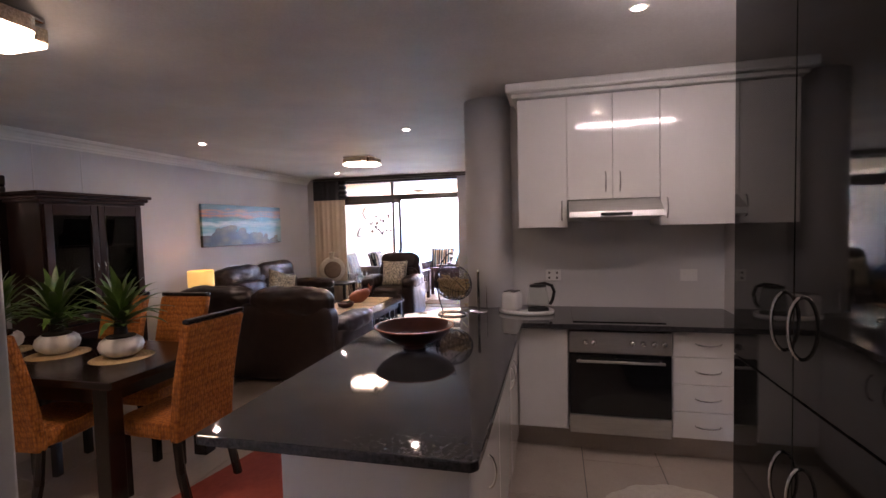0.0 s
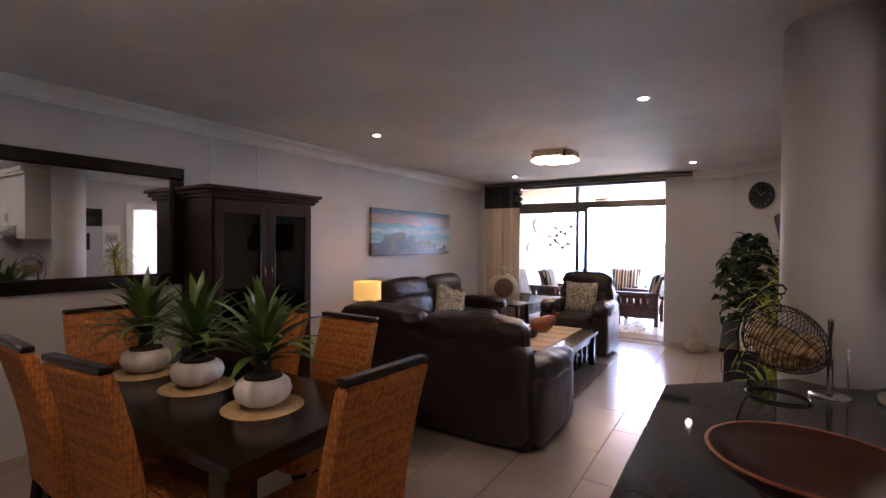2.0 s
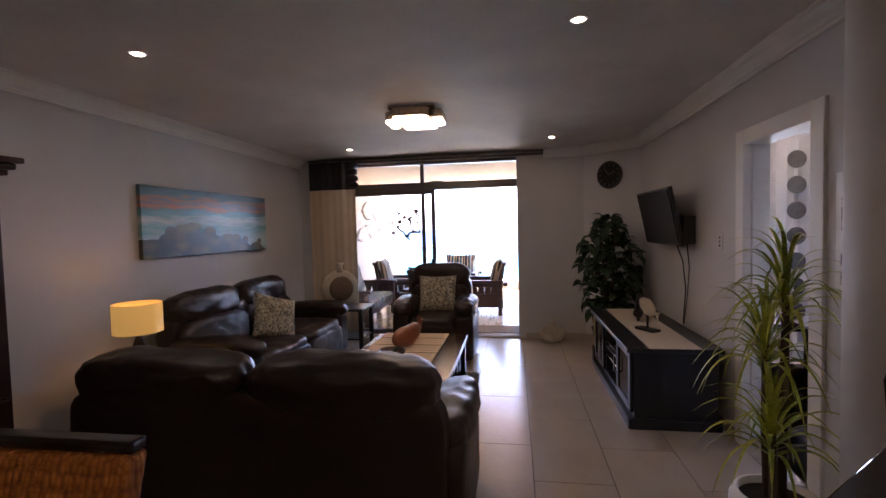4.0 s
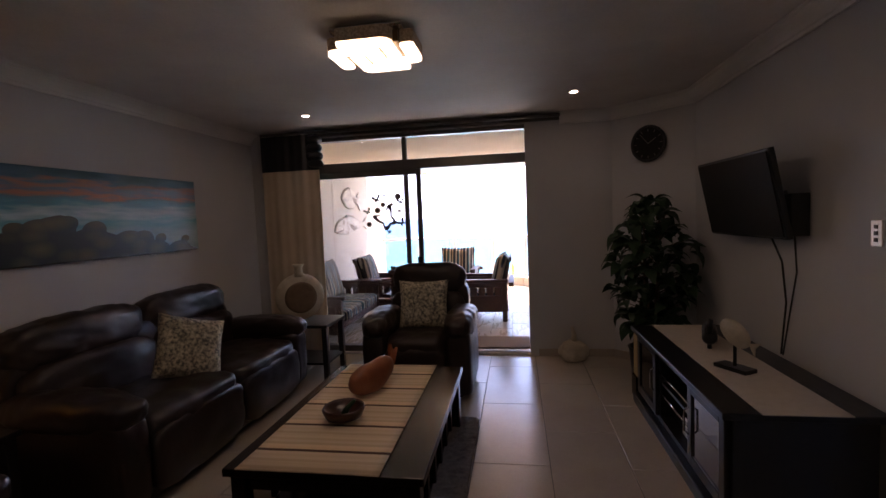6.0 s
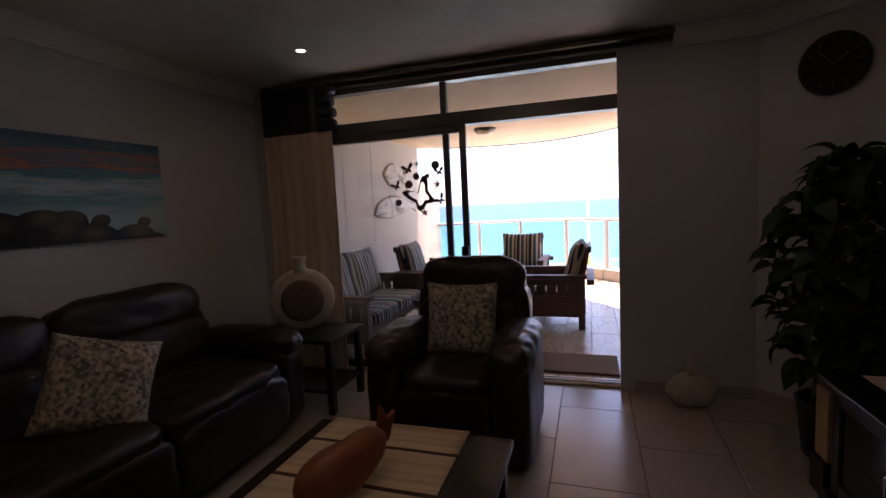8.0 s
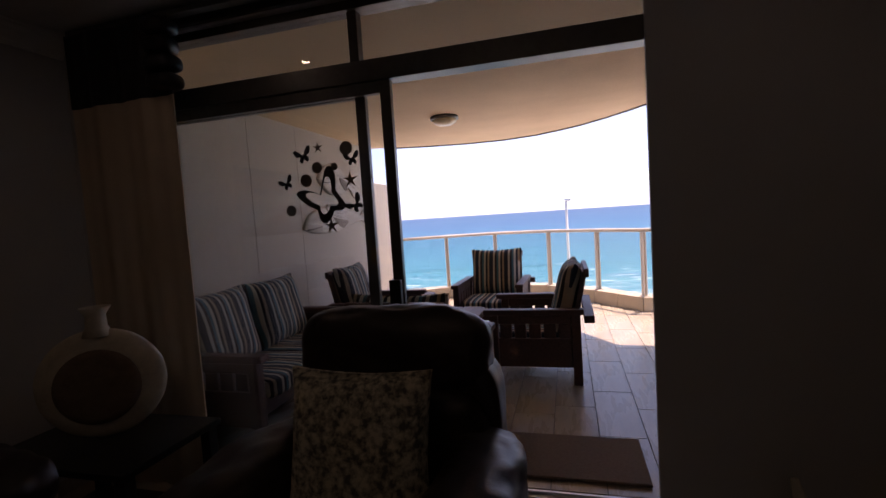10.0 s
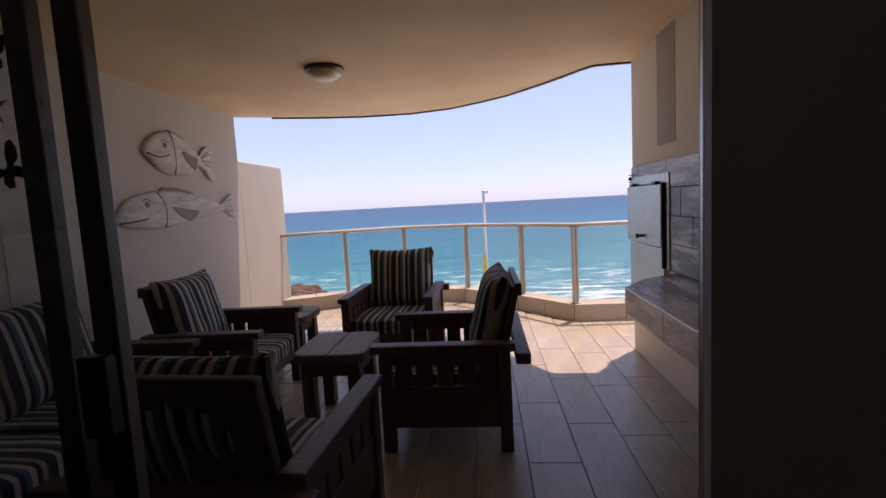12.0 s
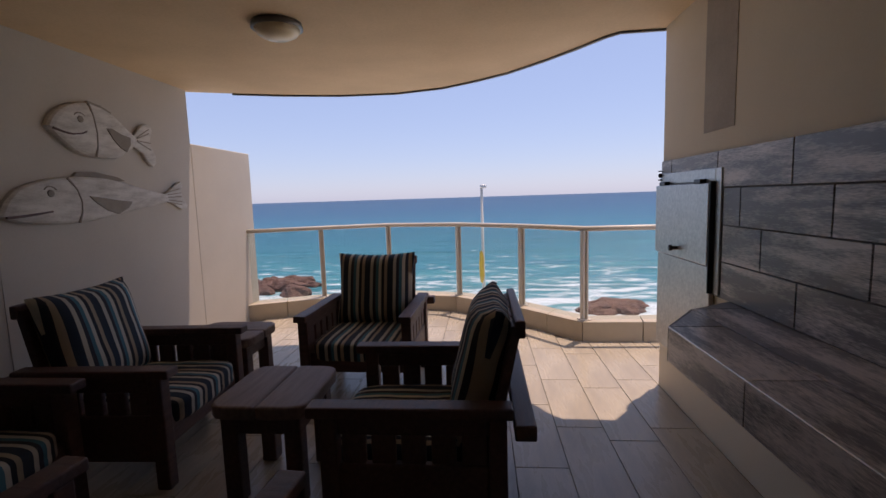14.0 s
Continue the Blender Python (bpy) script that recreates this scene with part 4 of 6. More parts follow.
ch = dining_chair()
ch.matrix_basis = pose(-2.88, 2.75, 0, 0, 0, 180)
for x, y, r in ((-3.48, 2.76, 178), (-2.29, 2.33, 86), (-4.09, 2.4, -90), (-2.98, 2.07, 4), (-3.55, 2.06, -3)):
    copy_thing(ch, pose(x, y, 0, 0, 0, r))


def blade(L, w, rise, droop, n=7, fold=0.25):
    """A pointed leaf along +x that rises and then droops."""
    bm = bmesh.new()
    rows = []
    for k in range(n + 1):
        t = k / n
        x, z = L * t * (1 - 0.15 * droop * t), rise * math.sin(t * 1.9) * L - droop * t * t * L
        ww = w * (0.55 + 1.2 * t - 1.75 * t * t) if k < n else 0.0008
        rows.append([bm.verts.new((x, s * ww, z + fold * abs(s) * ww)) for s in (-1, 0, 1)])
    for a, b in zip(rows, rows[1:]):
        for k in range(2):
            bm.faces.new((a[k], a[k + 1], b[k + 1], b[k]))
    return bm


def potted_aloe(seed):
    r = random.Random(seed)
    p = thing("potted_succulent", "spiky green artificial succulent in a white fluted bowl", "potted plant", None, "plants on the dining table")
    obj("pot", lathe([(0.06, 0), (0.075, 0.005), (0.112, 0.035), (0.122, 0.07), (0.112, 0.105), (0.088, 0.125), (0.08, 0.125), (0.08, 0.1), (0.02, 0.1)], 84, 14, 0.05), "pot", p, smooth=True)
    obj("soil", lathe([(0.085, 0.1), (0.082, 0.135), (0.03, 0.145)], 24), "soil", p)
    obj("stem", tube([(0, 0, 0.12), (0.004, 0, 0.2), (0, 0.003, 0.31)], 0.042, 10, 0.026), "soil", p, smooth=True)
    lv = []
    for k in range(46):
        h = k / 46
        a = k * 2.4 + r.uniform(-0.2, 0.2)
        L = r.uniform(0.28, 0.37) * (1 - 0.2 * h) if h > 0.15 else r.uniform(0.08, 0.13)
        tilt = -r.uniform(-4, 16) - 58 * max(0, h - 0.4) / 0.6
        b = blade(L, 0.033, 0.24, 0.3 * (1 - h), 7)
        lv.append(moved(b, pose(0, 0, 0.18 + 0.14 * h, 0, 0, math.degrees(a)) @ pose(0.02, 0, 0, 0, tilt, 0)))
    o = obj("leaves", join(*lv), "leaf", p, smooth=True)
    return p


for k, x in enumerate((-3.77, -3.28, -2.745)):
    potted_aloe(k).matrix_basis = pose(x, 2.38 - 0.02 * (k == 0), 0.781, 0, 0, 70 * k)
    pm = thing("placemat", "round straw placemat under the plant bowl", "placemat", pose(x, 2.38 - 0.02 * (k == 0), 0.771), "placemats on the dining table")
    obj("weave", join(*[lathe([(r0, 0), (r0 + 0.012, 0.004), (r0 + 0.023, 0)], 40) for r0 in (0.02, 0.043, 0.066, 0.089, 0.112, 0.135, 0.158)]), "straw", pm)

cb = thing("display_cabinet", "tall dark wooden display cabinet with glass doors", "cabinet", pose(-4.69, 3.70, 0))
obj("body", join(bx(-0.23, 0.2, -0.52, -0.49, 0.08, 1.88), bx(-0.23, 0.2, 0.49, 0.52, 0.08, 1.88), bx(-0.23, -0.215, -0.49, 0.49, 0.08, 1.88), bx(-0.215, 0.2, -0.49, 0.49, 1.84, 1.88), bx(-0.215, 0.2, -0.49, 0.49, 0.08, 0.7), bx(-0.215, 0.16, -0.49, 0.49, 1.1, 1.115), bx(-0.215, 0.16, -0.49, 0.49, 1.45, 1.465)), "redwood", cb)
obj("cornice", join(bx(-0.23, 0.235, -0.55, 0.55, 1.88, 1.91, 0.008), bx(-0.23, 0.26, -0.575, 0.575, 1.91, 1.945, 0.012), bx(-0.23, 0.285, -0.595, 0.595, 1.945, 1.975, 0.006)), "redwood", cb)
obj("plinth", bx(-0.23, 0.22, -0.54, 0.54, 0, 0.08, 0.006), "redwood", cb)
for y0, y1 in ((-0.5, -0.003), (0.003, 0.5)):
    d = obj("door", join(bx(0.2, 0.228, y0, y0 + 0.07, 0.72, 1.86, 0.004), bx(0.2, 0.228, y1 - 0.07, y1, 0.72, 1.86, 0.004), bx(0.2, 0.228, y0 + 0.07, y1 - 0.07, 0.72, 0.8, 0.004), bx(0.2, 0.228, y0 + 0.07, y1 - 0.07, 1.76, 1.86, 0.004)), "redwood", cb)
    obj("pane", bx(0.208, 0.213, y0 + 0.065, y1 - 0.065, 0.79, 1.77), "cabglass", d)
    obj("handle", tube([(0.228, y1 - 0.035 if y0 < 0 else y0 + 0.035, 1.2), (0.25, y1 - 0.035 if y0 < 0 else y0 + 0.035, 1.25), (0.228, y1 - 0.035 if y0 < 0 else y0 + 0.035, 1.3)], 0.006), "chrome", d, smooth=True)
    obj("glazing_bar", bx(0.2295, 0.2335, (y1 - 0.074) if y0 < 0 else (y0 + 0.070), (y1 - 0.070) if y0 < 0 else (y0 + 0.074), 0.8, 1.76), "chrome", d)
    d = obj("door", bx(0.2, 0.225, y0, y1, 0.1, 0.7, 0.004), "redwood", cb)
    obj("panel", bx(0.226, 0.236, y0 + 0.08, y1 - 0.08, 0.18, 0.62, 0.008), "redwood", d)
mi = thing("wall_mirror", "large rectangular mirror in a broad dark frame", "mirror", pose(LX, 2.13, 1.645))
obj("glass", bx(0.004, 0.02, -0.96, 0.96, -0.4, 0.4), "mirror", mi)
obj("frame", join(bx(0.002, 0.045, -1.06, 1.06, 0.39, 0.49, 0.012), bx(0.002, 0.045, -1.06, 1.06, -0.49, -0.39, 0.012), bx(0.002, 0.043, -1.06, -0.95, -0.39, 0.39, 0.012), bx(0.002, 0.043, 0.95, 1.06, -0.39, 0.39, 0.012)), "darkwood", mi)
cv = thing("canvas_picture", "wide seascape canvas print with dark rocks and pink sky", "picture", pose(LX, 6.56, 1.345))
obj("print", bx(0.004, 0.042, -0.97, 0.97, 0, 0.63, 0.003), "canvas", cv)
for y, z, w, h, mt in ((4.22, 1.88, 0.34, 0.28, "darkwood"), (4.1, 1.5, 0.24, 0.26, "darkwood"), (4.5, 1.28, 0.01, 0.01, "white")):
    if w > 0.1:
        f = thing("framed_picture", "small framed picture in a black frame", "picture", pose(RX, y, z), "pictures by the doorway")
        obj("frame", join(bx(-0.025, -0.002, -w / 2, w / 2, h / 2 - 0.03, h / 2, 0.004), bx(-0.025, -0.002, -w / 2, w / 2, -h / 2, -h / 2 + 0.03, 0.004), bx(-0.025, -0.002, -w / 2, -w / 2 + 0.03, -h / 2 + 0.03, h / 2 - 0.03, 0.004), bx(-0.025, -0.002, w / 2 - 0.03, w / 2, -h / 2 + 0.03, h / 2 - 0.03, 0.004)), "black", f)
        obj("print", bx(-0.012, -0.002, -w / 2 + 0.03, w / 2 - 0.03, -h / 2 + 0.03, h / 2 - 0.03), "canvas", f)

pp = thing("photo_panel", "white mounted panel with two grey photographs", "picture", pose(RX, 4.52, 1.5), "pictures by the doorway")
obj("panel", bx(-0.012, -0.002, -0.13, 0.13, -0.3, 0.26, 0.002), "white", pp)
for z in (0.06, -0.2):
    obj("photograph", bx(-0.015, -0.0125, -0.09, 0.09, z - 0.07, z + 0.08), "slate", pp)

# ---- lounge ----


def sofa(w, seats):
    """Faces +y; back at y = 0, depth 0.98, from x = 0 to w."""
    s = thing("sofa", "dark brown leather recliner sofa with padded arms", "sofa")
    obj("base", bx(0.1, w - 0.1, 0.06, 0.9, 0.03, 0.3, 0.02), "leather", s)
    obj("back_panel", puff(0.1, w - 0.1, 0.0, 0.22, 0.04, 0.82, 9, 0.005, 18, 3), "leather", s, smooth=True)
    cw = (w - 0.44) / seats
    for k in range(seats):
        x0 = 0.22 + cw * k
        e = 0.09 if k == 0 else 0
        f = 0.09 if k == seats - 1 else 0
        obj("seat_cushion", puff(x0, x0 + cw, 0.28, 0.97, 0.25, 0.5, 5, 0.012, 20, k), "leather", s, smooth=True)
        obj("front_pad", puff(x0 + 0.01, x0 + cw - 0.01, 0.86, 0.985, 0.06, 0.42, 5, 0.01, 14, k + 5), "leather", s, smooth=True)
        obj("back_cushion", moved(puff(x0 - e, x0 + cw + f, -0.12, 0.12, 0.42, 0.76, 4, 0.014, 20, k + 9), pose(0, 0.29, 0, 8)), "leather", s, smooth=True)
        obj("head_cushion", moved(puff(x0 - e, x0 + cw + f, -0.15, 0.13, 0.0, 0.30, 3.2, 0.014, 22, k + 20), pose(0, 0.15, 0.69, 10)), "leather", s, smooth=True)
    for x0, x1 in ((0.0, 0.26), (w - 0.26, w)):
        obj("arm", puff(x0 + 0.02, x1 - 0.02, 0.1, 0.95, 0.03, 0.55, 7, 0.006, 18, x0), "leather", s, smooth=True)
        obj("arm_pad", puff(x0, x1, 0.16, 0.99, 0.46, 0.66, 2.8, 0.012, 20, x1), "leather", s, smooth=True)
    return s


sofa(2.06, 2).matrix_basis = pose(-4.1, 4.06, 0)
sofa(2.1, 2).matrix_basis = pose(-4.86, 7.69, 0, 0, 0, -90) @ Matrix.Diagonal((1.04, 1, 1.05, 1))
ac = sofa(0.98, 1)
tagged(ac, "dark leather recliner armchair with padded arms", "armchair").name = "armchair"
ac.matrix_basis = pose(-2.28, 8.17, 0.0, 0, 0, 180) @ Matrix.Diagonal((1, 0.97, 1.12, 1))
for nm, m in (("p1", pose(-4.2, 6.40, 0.49, 0, 0, 56) @ pose(0, 0, 0, -26, 18, 0)), ("p2", pose(-2.77, 7.66, 0.52, 12, 0, 180))):
    c_ = thing("scatter_cushion", "square damask scatter cushion in cream and grey", "cushion", m, "scatter cushions")
    obj("cover", pillow(0.46, 0.46, 0.15, 3 if nm == "p1" else 7), "damask", c_, smooth=True)

tb = thing("coffee_table", "low dark wooden coffee table with slatted sides", "table", pose(-2.79, 6.13, 0))
obj("top", bx(-0.47, 0.47, -0.73, 0.73, 0.41, 0.45, 0.008), "darkwood", tb)
obj("shelf", bx(-0.4, 0.4, -0.64, 0.64, 0.1, 0.125, 0.004), "darkwood", tb)
obj("rail", join(bx(-0.42, 0.42, -0.68, -0.65, 0.33, 0.41), bx(-0.42, 0.42, 0.65, 0.68, 0.33, 0.41), bx(-0.42, -0.39, -0.65, 0.65, 0.33, 0.41), bx(0.39, 0.42, -0.65, 0.65, 0.33, 0.41)), "darkwood", tb)
for sx in (-1, 1):
    for sy in (-1, 1):
        obj("leg", bx(sx * 0.41 - 0.035, sx * 0.41 + 0.035, sy * 0.67 - 0.035, sy * 0.67 + 0.035, 0, 0.41, 0.005), "darkwood", tb)
    for k in range(5):
        obj("slat", bx(sx * 0.41 - 0.01, sx * 0.41 + 0.01, -0.4 + 0.2 * k - 0.02, -0.4 + 0.2 * k + 0.02, 0.125, 0.33), "darkwood", tb)
rn = thing("table_runner", "cream woven runner with thin dark stripes", "runner", pose(-2.852, 6.13, 0.451))
bm = bx(-0.335, 0.335, -0.735, 0.735, 0, 0.005)
bmesh.ops.subdivide_edges(bm, edges=bm.edges[:], cuts=14, use_grid_fill=True)
for v in bm.verts:
    v.co.z += 0.002 + 0.002 * noise.noise(v.co * 6)
obj("cloth", bm, "runner", rn, smooth=True)
fb = thing("carved_fish", "carved red wooden fish ornament on the table runner", "ornament", pose(-2.83, 6.34, 0.458, 0, 0, 62))
body = puff(-0.2, 0.17, -0.07, 0.07, 0.0, 0.19, 2.2, 0.004, 16, 2)
for v in body.verts:
    v.co.z += 0.10 * max(0, v.co.x) / 0.17 * 0.5
obj("body", body, "fishwood", fb, smooth=True)
obj("tail", moved(prism([(0, 0), (0.05, 0.02), (0.085, 0.12), (0.05, 0.1), (0.02, 0.16), (0.0, 0.06)], -0.012, 0.012, 0.004), pose(0.14, 0, 0.11, 90)), "fishwood", fb)
lb = thing("small_bowl", "small dark wooden bowl on the table runner", "bowl", pose(-2.875, 5.93, 0.458))
obj("body", lathe([(0.05, 0), (0.1, 0.02), (0.118, 0.065), (0.11, 0.075), (0.1, 0.06), (0.06, 0.025), (0.01, 0.02)], 32), "bowl", lb, smooth=True)
obj("stem", tube([(0.0, 0, 0.025), (0.02, 0.01, 0.06), (0.06, 0.02, 0.1)], 0.02, 8, 0.01), "leafdark", lb, smooth=True)
rg = thing("lounge_rug", "brown shaggy rug under the coffee table", "rug", pose(-2.82, 6.1, 0.006))
bm = bx(-0.68, 0.6, -0.9, 0.85, 0, 0.03, 0.01)
bmesh.ops.subdivide_edges(bm, edges=bm.edges[:], cuts=40, use_grid_fill=True)
for v in bm.verts:
    if v.co.z > 0.01:
        v.co.z += 0.012 * noise.noise(v.co * 30)
        v.co.x += 0.015 * noise.noise(v.co * 14)
obj("pile", bm, "rug", rg)


def side_table(m, w, d, h, lab):
    t_ = thing("side_table", lab, "table", m)
    obj("top", bx(-w, w, -d, d, h - 0.03, h, 0.005), "blackwood", t_)
    obj("shelf", bx(-w + 0.03, w - 0.03, -d + 0.03, d - 0.03, 0.15, 0.17), "blackwood", t_)
    for sx in (-1, 1):
        for sy in (-1, 1):
            obj("leg", bx(sx * (w - 0.04) - 0.025, sx * (w - 0.04) + 0.025, sy * (d - 0.04) - 0.025, sy * (d - 0.04) + 0.025, 0, h - 0.03, 0.004), "blackwood", t_)
    return t_


side_table(pose(-4.12, 7.98, 0), 0.38, 0.25, 0.55, "dark wooden side table under the round vase")
side_table(pose(-4.52, 5.12, 0), 0.25, 0.25, 0.62, "dark wooden side table under the lamp")
vs = thing("round_vase", "round flat clay vase with a short neck", "vase", pose(-4.13, 8.0, 0.55, 0, 0, 36))
obj("body", moved(puff(-0.245, 0.245, -0.075, 0.075, 0, 0.48, 2.0, 0.003, 24), pose(0, 0, 0)), "vase", vs, smooth=True)
obj("disc", moved(lathe([(0.16, 0), (0.16, 0.01), (0.13, 0.02), (0.02, 0.022)], 36), pose(0, -0.06, 0.24, 90)), "vasedark", vs, smooth=True, label="brown disc on the face")
obj("neck", lathe([(0.06, 0.45), (0.04, 0.49), (0.038, 0.54), (0.06, 0.575), (0.05, 0.575), (0.03, 0.54)], 24), "vase", vs, smooth=True)
tl = thing("table_lamp", "lit table lamp with a cream drum shade", "lamp", pose(-4.52, 5.1, 0.62))
obj("stem", lathe([(0.09, 0), (0.08, 0.02), (0.04, 0.05), (0.05, 0.12), (0.02, 0.2), (0.02, 0.24)], 24), "blackwood", tl, smooth=True)
bm = lathe([(0.158, 0.235), (0.158, 0.445), (0.154, 0.445), (0.154, 0.235), (0.158, 0.235)], 40, cap=False)
obj("shade", bm, "shade", tl, smooth=True)
bp_ = bpy.data.lights.new("bulb", "POINT")
bp_.energy, bp_.color, bp_.shadow_soft_size = 0.06, (1, 0.65, 0.3), 0.04
bo = new("lamp_bulb", bp_)
bo.parent, bo.location = tl, (0, 0, 0.35)

# TV corner
tv = thing("tv_stand", "black wooden television stand with glass doors and shelves", "cabinet", pose(-0.68, 6.58, 0))
obj("top", bx(-0.34, 0.34, -0.84, 0.84, 0.585, 0.62, 0.006), "blackwood", tv)
obj("body", join(bx(-0.28, 0.31, -0.8, -0.77, 0.08, 0.585), bx(-0.28, 0.31, 0.77, 0.8, 0.08, 0.585), bx(0.29, 0.31, -0.77, 0.77, 0.08, 0.585), bx(-0.28, 0.29, -0.77, 0.77, 0.08, 0.11), bx(-0.28, 0.29, -0.3, -0.27, 0.11, 0.585), bx(-0.28, 0.29, 0.27, 0.3, 0.11, 0.585), bx(-0.27, 0.29, -0.27, 0.27, 0.34, 0.36)), "blackwood", tv)
obj("plinth", bx(-0.33, 0.33, -0.83, 0.83, 0, 0.08, 0.01), "blackwood", tv)
for y0, y1 in ((-0.77, -0.3), (0.3, 0.77)):
    d = obj("door", join(bx(-0.305, -0.28, y0, y0 + 0.06, 0.11, 0.58, 0.004), bx(-0.305, -0.28, y1 - 0.06, y1, 0.11, 0.58, 0.004), bx(-0.305, -0.28, y0 + 0.06, y1 - 0.06, 0.11, 0.17, 0.004), bx(-0.305, -0.28, y0 + 0.06, y1 - 0.06, 0.52, 0.58, 0.004)), "blackwood", tv)
    obj("pane", bx(-0.295, -0.29, y0 + 0.055, y1 - 0.055, 0.165, 0.525), "blackglass", d)
    yy = y1 - 0.03 if y0 < 0 else y0 + 0.03
    obj("handle", tube([(-0.305, yy, 0.28), (-0.33, yy, 0.3), (-0.33, yy, 0.42), (-0.305, yy, 0.44)], 0.006), "chrome", d, smooth=True)
for z in (0.3, 0.43):
    obj("shelf_rail", tube([(-0.29, -0.27, z), (-0.29, 0.27, z)], 0.007), "chrome", tv, smooth=True)
bxx = thing("decoder", "small black media box with a white card on the shelf", "media box", pose(-0.78, 6.5, 0.11))
obj("body", bx(-0.1, 0.12, -0.14, 0.14, 0, 0.05, 0.004), "black", bxx)
obj("card", bx(-0.115, -0.11, 0.02, 0.12, 0, 0.12), "white", bxx)
cl = thing("table_cloth", "cream cloth runner along the television stand", "runner", pose(-0.66, 6.58, 0.621))
obj("cloth", prism([(-0.2, -0.85), (0.16, -0.85), (0.16, 0.82), (-0.2, 0.82)], 0, 0.004), "lace", cl)
fs = thing("fish_ornament", "mother-of-pearl fish on a black stand", "ornament", pose(-0.715, 6.33, 0.626, 0, 0, -60) @ Matrix.Diagonal((0.8, 0.8, 0.9, 1)))
obj("stand", join(bx(-0.12, 0.12, -0.06, 0.06, 0, 0.025, 0.004), bx(-0.008, 0.008, -0.008, 0.008, 0.02, 0.2)), "black", fs)
obj("body", moved(puff(-0.12, 0.12, -0.03, 0.03, -0.075, 0.075, 2.0, 0.004, 14), pose(0, 0, 0.23, 0, 25)), "vase", fs, smooth=True)
obj("tail", moved(prism([(0, 0), (0.07, 0.05), (0.05, 0), (0.07, -0.05)], -0.006, 0.006, 0.002), pose(0.1, 0, 0.185, 90, 25)), "vase", fs)
bt2 = thing("bottle_holder", "dark metal figure-shaped ornament", "ornament", pose(-0.66, 6.82, 0.626, 0, 0, 70))
obj("body", join(moved(lathe([(0.03, -0.12), (0.045, -0.1), (0.045, 0.06), (0.018, 0.11), (0.018, 0.17)], 18), pose(0, 0, 0.09, 0, 80)), tube([(-0.08, 0, 0), (-0.08, 0, 0.06)], 0.014), tube([(0.06, 0, 0), (0.06, 0, 0.06)], 0.014), tube([(-0.1, 0, 0.1), (-0.12, 0, 0.2)], 0.02)), "black", bt2, smooth=True)
ts2 = thing("television", "flat black television on a tilted wall bracket", "television", pose(-0.475, 6.85, 1.60, 0, -11.5, 1))
obj("screen", bx(-0.021, -0.0125, -0.455, 0.455, -0.245, 0.245), "sticker", ts2)
obj("case", join(bx(-0.012, 0.02, -0.475, 0.475, -0.262, 0.262, 0.006), bx(0.02, 0.05, -0.3, 0.3, -0.22, 0.1, 0.01)), "black", ts2)
obj("bracket", join(bx(0.02, 0.1, -0.36, -0.3, -0.2, 0.0, 0.004), bx(0.02, 0.1, 0.1, 0.16, -0.2, 0.0, 0.004)), "black", ts2)
obj("arm", moved(join(bx(-0.4, -0.302, 6.40, 6.62, 1.36, 1.60, 0.006), bx(-0.44, -0.36, 6.44, 6.5, 1.40, 1.50, 0.004), bx(-0.315, -0.302, 6.62, 7.1, 1.45, 1.52, 0.003)), ts2.matrix_basis.inverted()), "black", ts2)
cable = thing("tv_cable", "black cables hanging from the television", "cable")
obj("lead", tube([(-0.38, 6.66, 1.37), (-0.34, 6.6, 1.2), (-0.315, 6.6, 0.95), (-0.33, 6.62, 0.63)], 0.006), "black", cable, smooth=True)
obj("lead", tube([(-0.36, 6.44, 1.37), (-0.33, 6.47, 1.15), (-0.315, 6.56, 0.9), (-0.33, 6.6, 0.63)], 0.005), "black", cable, smooth=True)
ws = thing("light_switch", "white three-way light switch plate on the wall", "switch", pose(RX, 5.92, 1.395))
obj("plate", bx(-0.008, 0, -0.035, 0.035, -0.06, 0.06, 0.003), "gloss", ws)
obj("rocker", join(*[bx(-0.012, -0.008, -0.01, 0.01, z - 0.009, z + 0.009) for z in (-0.03, 0, 0.03)]), "grout", ws)
ck2 = thing("wall_clock", "round dark wall clock", "clock", pose((KX + RX) / 2 - 0.012, (KY + YD) / 2 + 0.004, 2.17, 0, 0, math.degrees(math.atan2(KY - YD, RX - KX))) @ pose(0, 0, 0, 90))
obj("rim", lathe([(0.17, 0), (0.175, 0.03), (0.155, 0.04), (0.15, 0.022), (0.02, 0.02)], 40), "black", ck2, smooth=True)
obj("face", lathe([(0.15, 0.021), (0.15, 0.024)], 40), "sticker", ck2)
obj("dial_marks", join(*[moved(bx(-0.004, 0.004, 0.115, 0.14, 0.024, 0.027), pose(0, 0, 0, 0, 0, 30 * k)) for k in range(12)]), "grout", ck2)
obj("hand", join(moved(bx(-0.004, 0.004, 0, 0.09, 0.026, 0.029), pose(0, 0, 0, 0, 0, -60)), moved(bx(-0.003, 0.003, 0, 0.12, 0.026, 0.029), pose(0, 0, 0, 0, 0, 40))), "grout", ck2)
ps = thing("pale_gourd_vase", "pale pointed shell-shaped ornament on the floor", "ornament", pose(-1.36, 8.38, 0))
g = puff(-0.15, 0.15, -0.08, 0.08, 0.0, 0.24, 2.0, 0.02, 16, 5)
obj("body", g, "vase", ps, smooth=True)
obj("neck", tube([(0, 0, 0.2), (0.01, 0, 0.29), (-0.01, 0, 0.37)], 0.035, 10, 0.014), "vase", ps, smooth=True)
fs2 = thing("carved_ornament", "small carved wooden panel leaning by the television stand", "ornament", pose(-0.95, 7.5, 0.0))
